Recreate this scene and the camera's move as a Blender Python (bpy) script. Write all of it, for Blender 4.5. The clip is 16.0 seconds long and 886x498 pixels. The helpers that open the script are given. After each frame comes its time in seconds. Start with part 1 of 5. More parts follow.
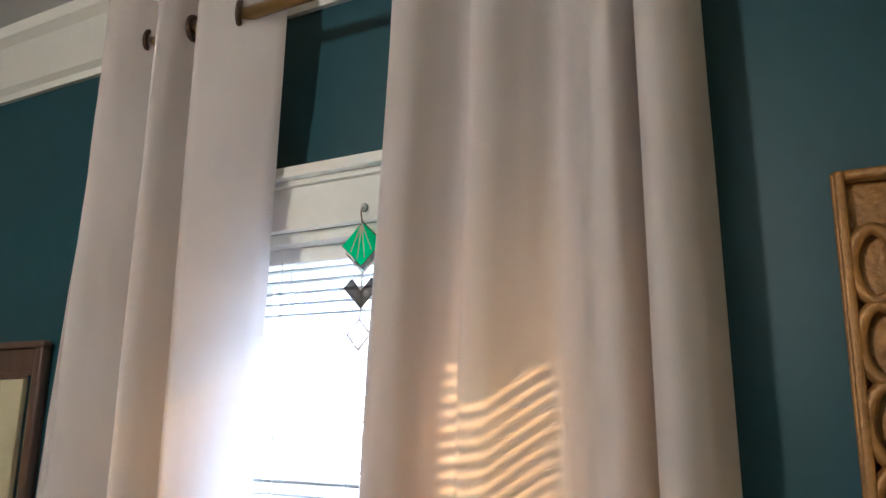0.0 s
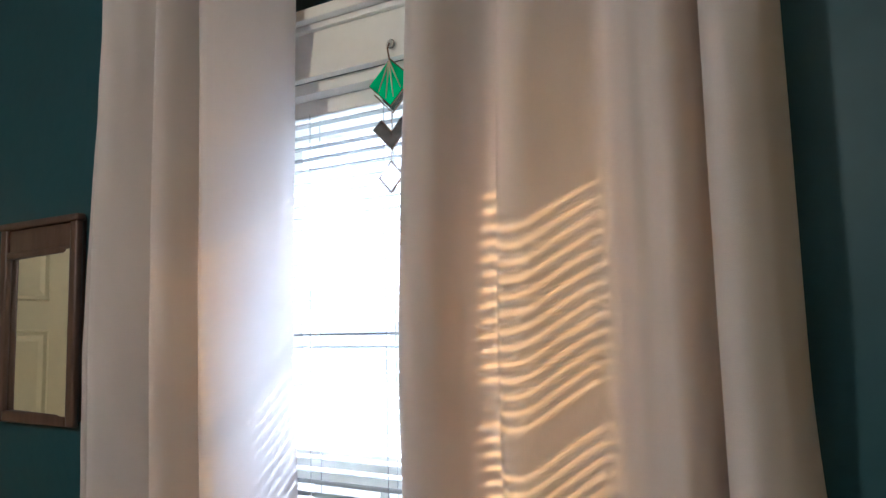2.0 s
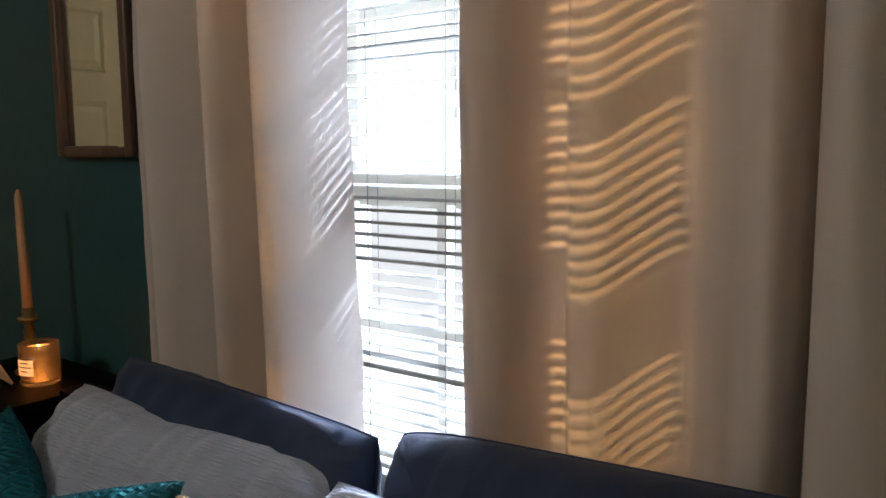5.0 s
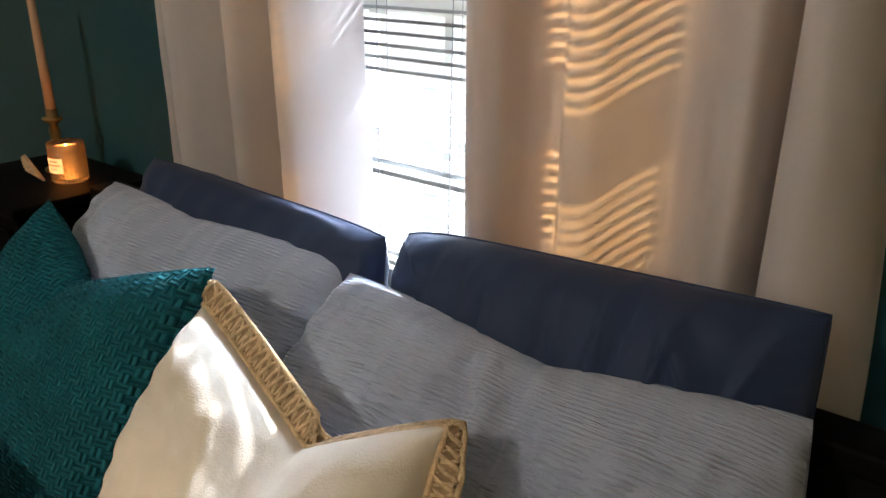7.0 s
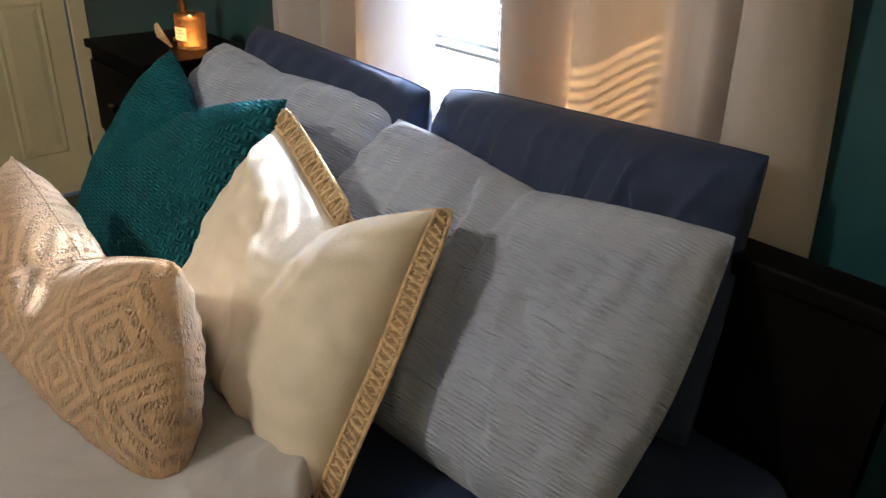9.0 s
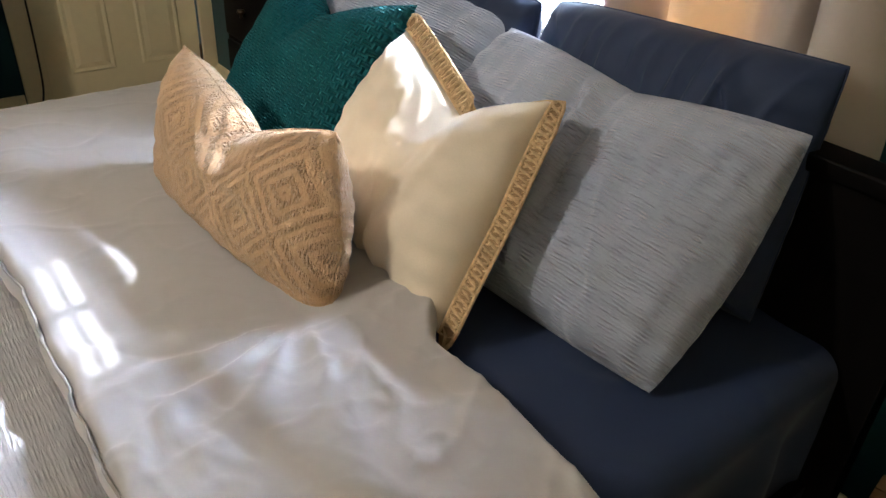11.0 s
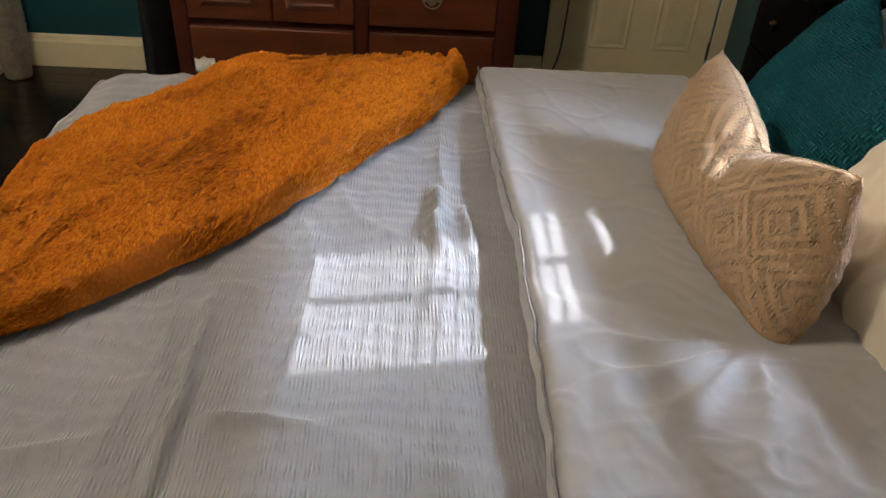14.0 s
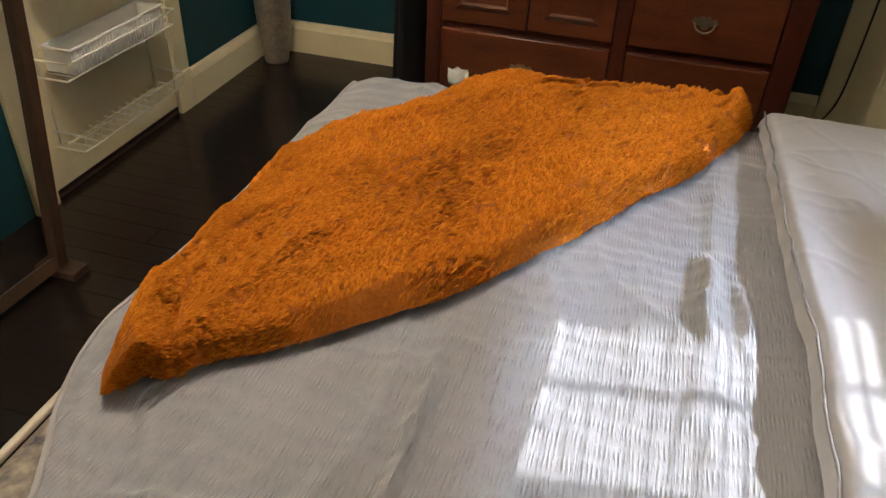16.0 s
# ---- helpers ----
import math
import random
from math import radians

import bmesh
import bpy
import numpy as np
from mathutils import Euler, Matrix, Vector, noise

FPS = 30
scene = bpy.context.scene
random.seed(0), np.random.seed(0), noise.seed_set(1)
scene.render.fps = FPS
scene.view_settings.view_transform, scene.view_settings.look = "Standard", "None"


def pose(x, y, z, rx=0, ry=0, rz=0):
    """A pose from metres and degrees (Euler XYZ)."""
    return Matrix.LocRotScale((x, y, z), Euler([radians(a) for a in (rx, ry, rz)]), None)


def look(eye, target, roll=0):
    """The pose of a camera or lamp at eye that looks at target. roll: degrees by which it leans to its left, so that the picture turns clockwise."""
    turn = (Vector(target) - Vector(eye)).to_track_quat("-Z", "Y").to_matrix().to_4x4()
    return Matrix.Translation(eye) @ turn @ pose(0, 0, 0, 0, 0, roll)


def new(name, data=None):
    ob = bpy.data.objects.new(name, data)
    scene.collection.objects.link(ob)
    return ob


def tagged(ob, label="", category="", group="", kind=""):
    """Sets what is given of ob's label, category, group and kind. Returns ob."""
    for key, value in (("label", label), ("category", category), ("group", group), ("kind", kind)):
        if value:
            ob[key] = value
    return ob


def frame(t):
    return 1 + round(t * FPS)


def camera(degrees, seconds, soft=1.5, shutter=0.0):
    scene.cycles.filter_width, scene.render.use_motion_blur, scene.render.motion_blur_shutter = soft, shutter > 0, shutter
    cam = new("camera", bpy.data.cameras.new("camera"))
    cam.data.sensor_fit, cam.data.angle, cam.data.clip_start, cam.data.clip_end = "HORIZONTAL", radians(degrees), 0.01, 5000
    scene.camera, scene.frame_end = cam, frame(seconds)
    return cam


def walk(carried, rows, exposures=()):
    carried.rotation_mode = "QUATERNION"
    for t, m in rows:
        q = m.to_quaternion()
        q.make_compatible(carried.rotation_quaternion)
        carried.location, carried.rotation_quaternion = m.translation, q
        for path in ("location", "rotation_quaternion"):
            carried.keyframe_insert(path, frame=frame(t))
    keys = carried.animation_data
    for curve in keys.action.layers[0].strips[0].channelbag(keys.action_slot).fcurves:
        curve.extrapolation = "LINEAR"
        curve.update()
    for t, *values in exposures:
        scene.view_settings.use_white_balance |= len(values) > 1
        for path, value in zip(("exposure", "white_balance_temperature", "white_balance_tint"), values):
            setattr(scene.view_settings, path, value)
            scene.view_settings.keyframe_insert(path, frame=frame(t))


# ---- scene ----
cam = camera(60.7, 16.0)
PATH = [
    (0, (0.633, 0.292, 1.636), (-0.305, 2.004, 2.071), 0.7),
    (0.5, (0.617, 0.31, 1.612), (-0.353, 2.02, 1.981), 0.0),
    (1, (0.605, 0.328, 1.59), (-0.39, 2.036, 1.894), -0.7),
    (1.5, (0.6, 0.342, 1.566), (-0.415, 2.048, 1.813), -1.1),
    (2, (0.596, 0.358, 1.531), (-0.444, 2.054, 1.734), -1.2),
    (2.5, (0.588, 0.376, 1.486), (-0.483, 2.056, 1.654), -1.0),
    (3, (0.575, 0.381, 1.456), (-0.522, 2.049, 1.559), -1.0),
    (3.5, (0.557, 0.396, 1.411), (-0.572, 2.047, 1.452), -0.8),
    (4, (0.538, 0.375, 1.373), (-0.582, 2.032, 1.329), -0.8),
    (4.5, (0.548, 0.403, 1.335), (-0.602, 2.034, 1.208), -0.4),
    (6.8, (0.585, 0.362, 1.359), (-0.514, 1.876, 0.651), 0.8),
    (7, (0.61, 0.348, 1.356), (-0.499, 1.844, 0.626), 1.1),
    (7.5, (0.683, 0.308, 1.338), (-0.465, 1.754, 0.571), 1.8),
    (8, (0.764, 0.282, 1.33), (-0.438, 1.66, 0.519), 2.2),
    (8.2, (0.798, 0.277, 1.328), (-0.427, 1.622, 0.498), 2.2),
    (10.3, (0.971, 0.119, 1.301), (-0.334, 1.258, 0.301), 2.7),
    (10.5, (0.982, 0.096, 1.31), (-0.321, 1.219, 0.29), 2.8),
    (11, (1.003, 0.04, 1.333), (-0.311, 1.11, 0.272), 3.2),
    (11.5, (1.016, -0.015, 1.356), (-0.34, 0.97, 0.264), 3.6),
    (12, (1.008, -0.046, 1.364), (-0.414, 0.806, 0.245), 3.7),
    (12.5, (1.0, -0.051, 1.369), (-0.497, 0.638, 0.235), 3.8),
    (13, (0.996, -0.053, 1.367), (-0.572, 0.436, 0.227), 3.7),
    (13.5, (1.002, -0.062, 1.362), (-0.619, 0.227, 0.225), 3.9),
    (14, (1.005, -0.067, 1.362), (-0.64, 0.027, 0.228), 3.8),
    (14.5, (1.005, -0.062, 1.347), (-0.641, -0.139, 0.212), 4.0),
    (15, (0.977, -0.078, 1.341), (-0.653, -0.295, 0.204), 3.8),
    (15.5, (0.888, -0.127, 1.332), (-0.72, -0.455, 0.189), 3.4),
    (16, (0.808, -0.181, 1.328), (-0.774, -0.592, 0.175), 3.0),
]
walk(cam, [(t, look(eye, target, roll)) for t, eye, target, roll in PATH],
     [(0, 2.25, 5050, 10), (1.0, 2.05, 5050, 10), (1.5, 2.0, 5050, 10), (2.5, 1.72, 5050, 10), (3.5, 1.35, 5250, 10), (4.5, 1.05, 5650, 10), (7, 1.85, 5550, 10), (8, 2.0, 5500, 10),
      (10.5, 2.3, 5500, 10), (11, 2.3, 5500, 10), (12.5, 1.9, 5600, 10), (14, 1.8, 5700, 10), (16, 2.08, 5800, 10)])

# ---- world, sun, lamps ----
SUN_WAY = Vector((0.138, -1.0, -0.755)).normalized()
world = bpy.data.worlds.new("sky")
scene.world = world
world.use_nodes = True
wn = world.node_tree
sky = wn.nodes.new("ShaderNodeTexSky")
sky.sky_type, sky.sun_disc = "NISHITA", False
sky.sun_elevation = math.asin(-SUN_WAY.z)
sky.sun_rotation = math.atan2(-SUN_WAY.x, -SUN_WAY.y)
wn.links.new(sky.outputs[0], wn.nodes["Background"].inputs[0])
wn.nodes["Background"].inputs[1].default_value = 0.06

sun = new("sun", bpy.data.lights.new("sun", "SUN"))
sun.data.energy, sun.data.angle, sun.data.color = 5.0, radians(0.5), (1.0, 0.93, 0.84)
sun.matrix_world = look((0, 0, 0), SUN_WAY)


def area_lamp(name, m, sx, sy, watts, colour):
    ob = new(name, bpy.data.lights.new(name, "AREA"))
    ob.data.shape, ob.data.size, ob.data.size_y = "RECTANGLE", sx, sy
    ob.data.energy, ob.data.color = watts, colour
    ob.matrix_world = m
    return ob


# stand-in strip lamp far outside for bright sky beside the sun, through the window
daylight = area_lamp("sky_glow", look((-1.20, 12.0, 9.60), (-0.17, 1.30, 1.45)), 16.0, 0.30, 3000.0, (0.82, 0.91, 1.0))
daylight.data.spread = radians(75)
# unseen stand-in for the room's warm light, under the ceiling, above the bed's foot
STAND_IN_AT = (-0.35, -1.00, 2.32)
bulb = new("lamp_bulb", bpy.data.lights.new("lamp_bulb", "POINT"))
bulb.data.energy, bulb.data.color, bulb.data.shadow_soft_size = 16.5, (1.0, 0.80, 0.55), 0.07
bulb.location = STAND_IN_AT


# ---- materials ----
def material(name, colour, rough=0.6, metal=0.0, spread=0.12, scale=6.0, bump=0.0, bump_scale=60.0, stretch=(1, 1, 1),
             sheen=0.0, coat=0.0, second=None, spec=None, per_object=0.0):
    """A surface with two scales of variation: broad tone changes and a fine grain that also gives relief."""
    m = bpy.data.materials.new(name)
    m.use_nodes = True
    t = m.node_tree
    b = t.nodes["Principled BSDF"]
    b.inputs["Roughness"].default_value, b.inputs["Metallic"].default_value = rough, metal
    b.inputs["Sheen Weight"].default_value, b.inputs["Coat Weight"].default_value = sheen, coat
    if spec is not None:
        b.inputs["Specular IOR Level"].default_value = spec
    co = t.nodes.new("ShaderNodeTexCoord")
    mp = t.nodes.new("ShaderNodeMapping")
    mp.inputs["Scale"].default_value = stretch
    t.links.new(co.outputs["Object"], mp.inputs[0])
    n1 = t.nodes.new("ShaderNodeTexNoise")
    n1.inputs["Scale"].default_value, n1.inputs["Detail"].default_value = scale, 5.0
    n2 = t.nodes.new("ShaderNodeTexNoise")
    n2.inputs["Scale"].default_value, n2.inputs["Detail"].default_value = bump_scale, 4.0
    t.links.new(mp.outputs[0], n1.inputs[0])
    t.links.new(mp.outputs[0], n2.inputs[0])
    ramp = t.nodes.new("ShaderNodeValToRGB")
    lo = [c * (1 - spread) for c in colour]
    hi = second or [min(1, c * (1 + spread)) for c in colour]
    ramp.color_ramp.elements[0].position, ramp.color_ramp.elements[1].position = 0.3, 0.7
    ramp.color_ramp.elements[0].color, ramp.color_ramp.elements[1].color = (*lo, 1), (*hi, 1)
    mix = t.nodes.new("ShaderNodeMath")
    mix.operation = "MULTIPLY_ADD"
    mix.inputs[1].default_value = 0.4
    t.links.new(n2.outputs[0], mix.inputs[0])
    half = t.nodes.new("ShaderNodeMath")
    half.operation = "MULTIPLY"
    half.inputs[1].default_value = 0.6
    t.links.new(n1.outputs[0], half.inputs[0])
    t.links.new(half.outputs[0], mix.inputs[2])
    t.links.new(mix.outputs[0], ramp.inputs[0])
    t.links.new(ramp.outputs[0], b.inputs["Base Color"])
    if bump:
        bp = t.nodes.new("ShaderNodeBump")
        bp.inputs["Strength"].default_value, bp.inputs["Distance"].default_value = bump, 0.004
        t.links.new(n2.outputs[0], bp.inputs["Height"])
        t.links.new(bp.outputs[0], b.inputs["Normal"])
    return m


def value(t, op, a, b=None, c=None):
    n = t.nodes.new("ShaderNodeMath")
    n.operation = op
    for i, v in enumerate((a, b, c)):
        if v is None:
            continue
        if isinstance(v, (int, float)):
            n.inputs[i].default_value = v
        else:
            t.links.new(v, n.inputs[i])
    return n.outputs[0]


def relief(m, height, strength, distance=0.004):
    t = m.node_tree
    bp = t.nodes.new("ShaderNodeBump")
    bp.inputs["Strength"].default_value, bp.inputs["Distance"].default_value = strength, distance
    t.links.new(height, bp.inputs["Height"])
    t.links.new(bp.outputs[0], t.nodes["Principled BSDF"].inputs["Normal"])


def coords(m):
    t = m.node_tree
    co = t.nodes.new("ShaderNodeTexCoord")
    s = t.nodes.new("ShaderNodeSeparateXYZ")
    t.links.new(co.outputs["Object"], s.inputs[0])
    return t, co.outputs["Object"], s.outputs


def cloth(name, colour, through_colour, through_weight, spread=0.06, weave=900.0):
    """Curtain cloth: diffuse on its face, and light comes through it."""
    m = material(name, colour, rough=0.85, spread=spread, scale=5.0, bump=0.25, bump_scale=weave, sheen=0.2)
    t = m.node_tree
    tr = t.nodes.new("ShaderNodeBsdfTranslucent")
    tr.inputs[0].default_value = (*through_colour, 1)
    mx = t.nodes.new("ShaderNodeMixShader")
    mx.inputs[0].default_value = through_weight
    t.links.new(t.nodes["Principled BSDF"].outputs[0], mx.inputs[1])
    t.links.new(tr.outputs[0], mx.inputs[2])
    t.links.new(mx.outputs[0], t.nodes["Material Output"].inputs[0])
    return m


def seersucker(name, colour, along="x", sheen=0.3, tick=0.28, comb=0.9):
    """Puckered cloth: short ridges set in rows."""
    m = material(name, colour, rough=0.7, spread=0.10, scale=9.0, bump_scale=300.0, sheen=sheen)
    t, ob, xyz = coords(m)
    mp = t.nodes.new("ShaderNodeMapping")
    mp.inputs["Scale"].default_value = {"x": (38, 190, 38), "z": (38, 38, 190), "zx": (190, 38, 38)}[along]
    t.links.new(ob, mp.inputs[0])
    n = t.nodes.new("ShaderNodeTexNoise")
    n.inputs["Scale"].default_value, n.inputs["Detail"].default_value = 1.0, 2.0
    t.links.new(mp.outputs[0], n.inputs[0])
    big = t.nodes.new("ShaderNodeTexNoise")
    big.inputs["Scale"].default_value, big.inputs["Detail"].default_value = 7.0, 3.0
    t.links.new(ob, big.inputs[0])
    axis = xyz[0]
    rows = value(t, "ABSOLUTE", value(t, "SINE", value(t, "ADD", value(t, "MULTIPLY", axis, 78.0), value(t, "MULTIPLY", big.outputs[0], 7.0))))
    across = {"x": xyz[1], "z": xyz[2], "zx": xyz[0]}[along]
    lines = value(t, "SINE", value(t, "ADD", value(t, "MULTIPLY", across, 1050.0), value(t, "MULTIPLY", big.outputs[0], 14.0)))
    crisp = value(t, "ADD", value(t, "MULTIPLY", n.outputs[0], 1.2), value(t, "MULTIPLY", lines, value(t, "MULTIPLY", value(t, "MAXIMUM", value(t, "SUBTRACT", n.outputs[0], 0.42), 0.0), comb * 3.0)))
    ticks = value(t, "MULTIPLY", crisp, value(t, "MULTIPLY_ADD", value(t, "MULTIPLY", rows, rows), 0.70, 0.30))
    h = value(t, "ADD", value(t, "MULTIPLY", ticks, tick), value(t, "MULTIPLY", big.outputs[0], 1.2))
    relief(m, h, 0.9, 0.010)
    return m


TEAL = material("teal_paint", (0.012, 0.062, 0.080), rough=0.45, spread=0.10, scale=2.5, bump=0.12, bump_scale=38)
CREAM = material("cream_paint", (0.82, 0.71, 0.45), rough=0.38, spread=0.05, scale=3.0, bump=0.06, bump_scale=30)
CEIL = material("ceiling_paint", (0.74, 0.74, 0.76), rough=0.8, spread=0.05, scale=2.0, bump=0.2, bump_scale=70)
FLOOR = material("dark_floor", (0.016, 0.010, 0.008), rough=0.22, spread=0.35, scale=3.0, bump=0.05, bump_scale=25, stretch=(1, 12, 1))
WHITE_TRIM = material("window_paint", (0.80, 0.78, 0.72), rough=0.4, spread=0.04, bump=0.05)
VINYL = cloth("blind_vinyl", (0.20, 0.195, 0.18), (0.85, 0.83, 0.74), 0.02, 0.03, 200.0)
CURTAIN = cloth("curtain_cloth", (0.54, 0.49, 0.465), (0.95, 0.43, 0.12), 0.07)
BRONZE = material("bronze", (0.09, 0.06, 0.04), rough=0.35, metal=0.9, spread=0.3)
BRASS = material("aged_brass", (0.42, 0.27, 0.10), rough=0.35, metal=0.9, spread=0.25)
SILVER_BRASS = material("antique_brass", (0.36, 0.31, 0.22), rough=0.38, metal=0.95, spread=0.3)
MIRROR_WOOD = material("mirror_wood", (0.10, 0.055, 0.038), rough=0.4, spread=0.3, scale=20, bump=0.15, bump_scale=90, stretch=(1, 1, 0.2))
GOLD = material("gilded_wood", (0.30, 0.15, 0.035), rough=0.42, metal=0.25, spread=0.45, scale=24, bump=0.35, bump_scale=120)
CHERRY = material("cherry_wood", (0.13, 0.036, 0.014), rough=0.30, spread=0.45, scale=4.0, bump=0.08, bump_scale=40, stretch=(6, 1.2, 6), coat=0.3)
CHERRY_DARK = material("cherry_wood_dark", (0.075, 0.018, 0.009), rough=0.33, spread=0.4, scale=5.0, bump=0.08, bump_scale=40, stretch=(6, 6, 1), coat=0.3)
BLACK_WOOD = material("black_wood", (0.0035, 0.003, 0.003), rough=0.55, spec=0.07, spread=0.3, scale=6, bump=0.08, bump_scale=50, stretch=(1, 8, 8))
STAND_WOOD = material("walnut_wood", (0.055, 0.028, 0.016), rough=0.42, spread=0.35, scale=8, bump=0.1, bump_scale=60, stretch=(6, 6, 1))
NAVY = material("navy_cotton", (0.007, 0.020, 0.068), rough=0.7, spread=0.10, scale=8, bump=0.2, bump_scale=500, sheen=0.10)
SATEEN = material("grey_sateen", (0.365, 0.352, 0.355), rough=0.50, spread=0.05, scale=5, bump=0.22, bump_scale=26, sheen=0.3)
SATIN = material("grey_satin", (0.20, 0.185, 0.18), rough=0.42, spread=0.10, scale=20, bump=0.4, bump_scale=60, sheen=0.1)
GREY_TOP = seersucker("grey_seersucker", (0.285, 0.283, 0.30), "x")
GREY_SHAM = seersucker("grey_blue_seersucker", (0.32, 0.36, 0.475), "z", tick=0.5, comb=0.8)
LINEN = material("white_linen", (0.64, 0.565, 0.46), rough=0.8, spread=0.06, scale=10, bump=0.3, bump_scale=420, sheen=0.2)
CARTON = material("brown_card", (0.20, 0.115, 0.055), rough=0.8, spread=0.15, scale=12, bump=0.1)
JUTE = material("jute_braid", (0.54, 0.39, 0.22), rough=0.85, spread=0.4, scale=90, bump=0.6, bump_scale=500)
JUTE_DARK = material("jute_backing", (0.27, 0.18, 0.09), rough=0.9, spread=0.4, scale=90)
BLACK = material("black_cloth", (0.006, 0.006, 0.007), rough=0.8, spread=0.2)
VASE = material("silvered_ceramic", (0.34, 0.29, 0.23), rough=0.34, metal=0.55, spread=0.25, scale=30)
PLASTIC = material("white_plastic", (0.78, 0.76, 0.70), rough=0.4, spread=0.03)
WIRE = material("coated_wire", (0.72, 0.68, 0.58), rough=0.4, spread=0.05)
WAX = material("candle_wax", (0.72, 0.60, 0.42), rough=0.45, spread=0.06)
TAPER = material("tan_wax", (0.52, 0.31, 0.17), rough=0.5, spread=0.08)
CABLE = material("black_cable", (0.01, 0.01, 0.01), rough=0.5)
OUT_GROUND = material("pale_concrete", (0.30, 0.29, 0.26), rough=0.9, spread=0.1, scale=1.0)
LEAD = material("copper_foil", (0.20, 0.11, 0.06), rough=0.4, metal=0.85, spread=0.3)
PAD = material("floral_ticking", (0.52, 0.43, 0.32), rough=0.8, spread=0.1, scale=30, bump=0.2, second=(0.06, 0.06, 0.08))
PIPING = material("cream_piping", (0.62, 0.54, 0.42), rough=0.7)


def glass(name, colour, rough=0.0, ior=1.45):
    m = bpy.data.materials.new(name)
    m.use_nodes = True
    b = m.node_tree.nodes["Principled BSDF"]
    b.inputs["Base Color"].default_value = (*colour, 1)
    b.inputs["Transmission Weight"].default_value, b.inputs["Roughness"].default_value, b.inputs["IOR"].default_value = 1.0, rough, ior
    return m


PANE = glass("window_glass", (1, 1, 1), 0.0, 1.02)
GREEN_GLASS = cloth("green_glass", (0.02, 0.40, 0.20), (0.05, 0.95, 0.50), 0.75, 0.3, 60.0)
CLEAR_GLASS = glass("textured_glass", (0.92, 0.94, 0.95), 0.25, 1.3)
SMOKE_GLASS = glass("smoky_glass", (0.06, 0.045, 0.035), 0.1, 1.4)
SILVERED = material("mirror_glass", (0.86, 0.88, 0.87), rough=0.02, metal=1.0, spread=0.0)


def glow(name, colour, strength, base=(0.8, 0.4, 0.1)):
    m = material(name, base, rough=0.4, spread=0.05)
    b = m.node_tree.nodes["Principled BSDF"]
    b.inputs["Emission Color"].default_value, b.inputs["Emission Strength"].default_value = (*colour, 1), strength
    return m


FLAME = glow("flame", (1.0, 0.62, 0.18), 14.0)
# flame light through wax and label is put in as their own emission
LIT_WAX = glow("lit_wax", (1.0, 0.27, 0.03), 0.85, (0.75, 0.36, 0.12))
LIT_LABEL = glow("lit_label_paper", (1.0, 0.33, 0.08), 0.6, (0.6, 0.42, 0.28))
# shade of the stand-in lamp; its own glow adds a little fill
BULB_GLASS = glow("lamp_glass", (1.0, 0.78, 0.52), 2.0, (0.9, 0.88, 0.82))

# teal knit: a basket weave of thick yarn
KNIT = material("teal_knit", (0.014, 0.118, 0.145), rough=0.85, spread=0.25, scale=14, bump_scale=300, sheen=0.0, spec=0.15)
t_, ob_, xyz_ = coords(KNIT)
wx = value(t_, "SINE", value(t_, "MULTIPLY", xyz_[0], 500.0))
wz = value(t_, "SINE", value(t_, "MULTIPLY", xyz_[2], 500.0))
px = value(t_, "SINE", value(t_, "MULTIPLY", xyz_[0], 250.0))
pz = value(t_, "SINE", value(t_, "MULTIPLY", xyz_[2], 250.0))
sel = value(t_, "GREATER_THAN", value(t_, "MULTIPLY", px, pz), 0.0)
hh = value(t_, "ADD", value(t_, "MULTIPLY", value(t_, "ABSOLUTE", wx), sel),
           value(t_, "MULTIPLY", value(t_, "ABSOLUTE", wz), value(t_, "SUBTRACT", 1.0, sel)))
relief(KNIT, hh, 0.9, 0.008)

# beige tufted cloth: nested lozenges of raised loops
TUFT = material("beige_tufting", (0.49, 0.325, 0.185), rough=0.85, spread=0.18, scale=14, bump_scale=300, sheen=0.2)
t_, ob_, xyz_ = coords(TUFT)
fx = value(t_, "PINGPONG", value(t_, "ADD", xyz_[0], 5.0), 0.085)
fz = value(t_, "PINGPONG", value(t_, "ADD", xyz_[2], 5.0), 0.075)
band = value(t_, "SINE", value(t_, "MULTIPLY", value(t_, "ADD", fx, fz), 240.0))
loops = t_.nodes.new("ShaderNodeTexNoise")
loops.inputs["Scale"].default_value = 280.0
mp_ = t_.nodes.new("ShaderNodeMapping")
mp_.inputs["Scale"].default_value = (1.0, 1.0, 0.45)
t_.links.new(ob_, mp_.inputs[0])
t_.links.new(mp_.outputs[0], loops.inputs[0])
raised = value(t_, "GREATER_THAN", band, -0.15)
hh = value(t_, "ADD", value(t_, "MULTIPLY", raised, value(t_, "MULTIPLY_ADD", loops.outputs[0], 1.9, 0.1)), value(t_, "MULTIPLY", loops.outputs[0], 0.45))
relief(TUFT, hh, 0.9, 0.0075)

# long orange pile
FUR = material("orange_pile", (0.36, 0.108, 0.008), rough=0.85, spread=0.35, scale=13, bump=0.8, bump_scale=150, sheen=0.0, spec=0.2)


FUR_STRAND = material("orange_strand", (0.5, 0.165, 0.008), rough=0.95, spread=0.3, scale=10, spec=0.0)
t_ = FUR_STRAND.node_tree
geo = t_.nodes.new("ShaderNodeNewGeometry")
tone = t_.nodes.new("ShaderNodeValToRGB")
tone.color_ramp.elements[0].color, tone.color_ramp.elements[1].color = (0.40, 0.114, 0.007, 1), (0.66, 0.225, 0.016, 1)
t_.links.new(geo.outputs["Random Per Island"], tone.inputs[0])
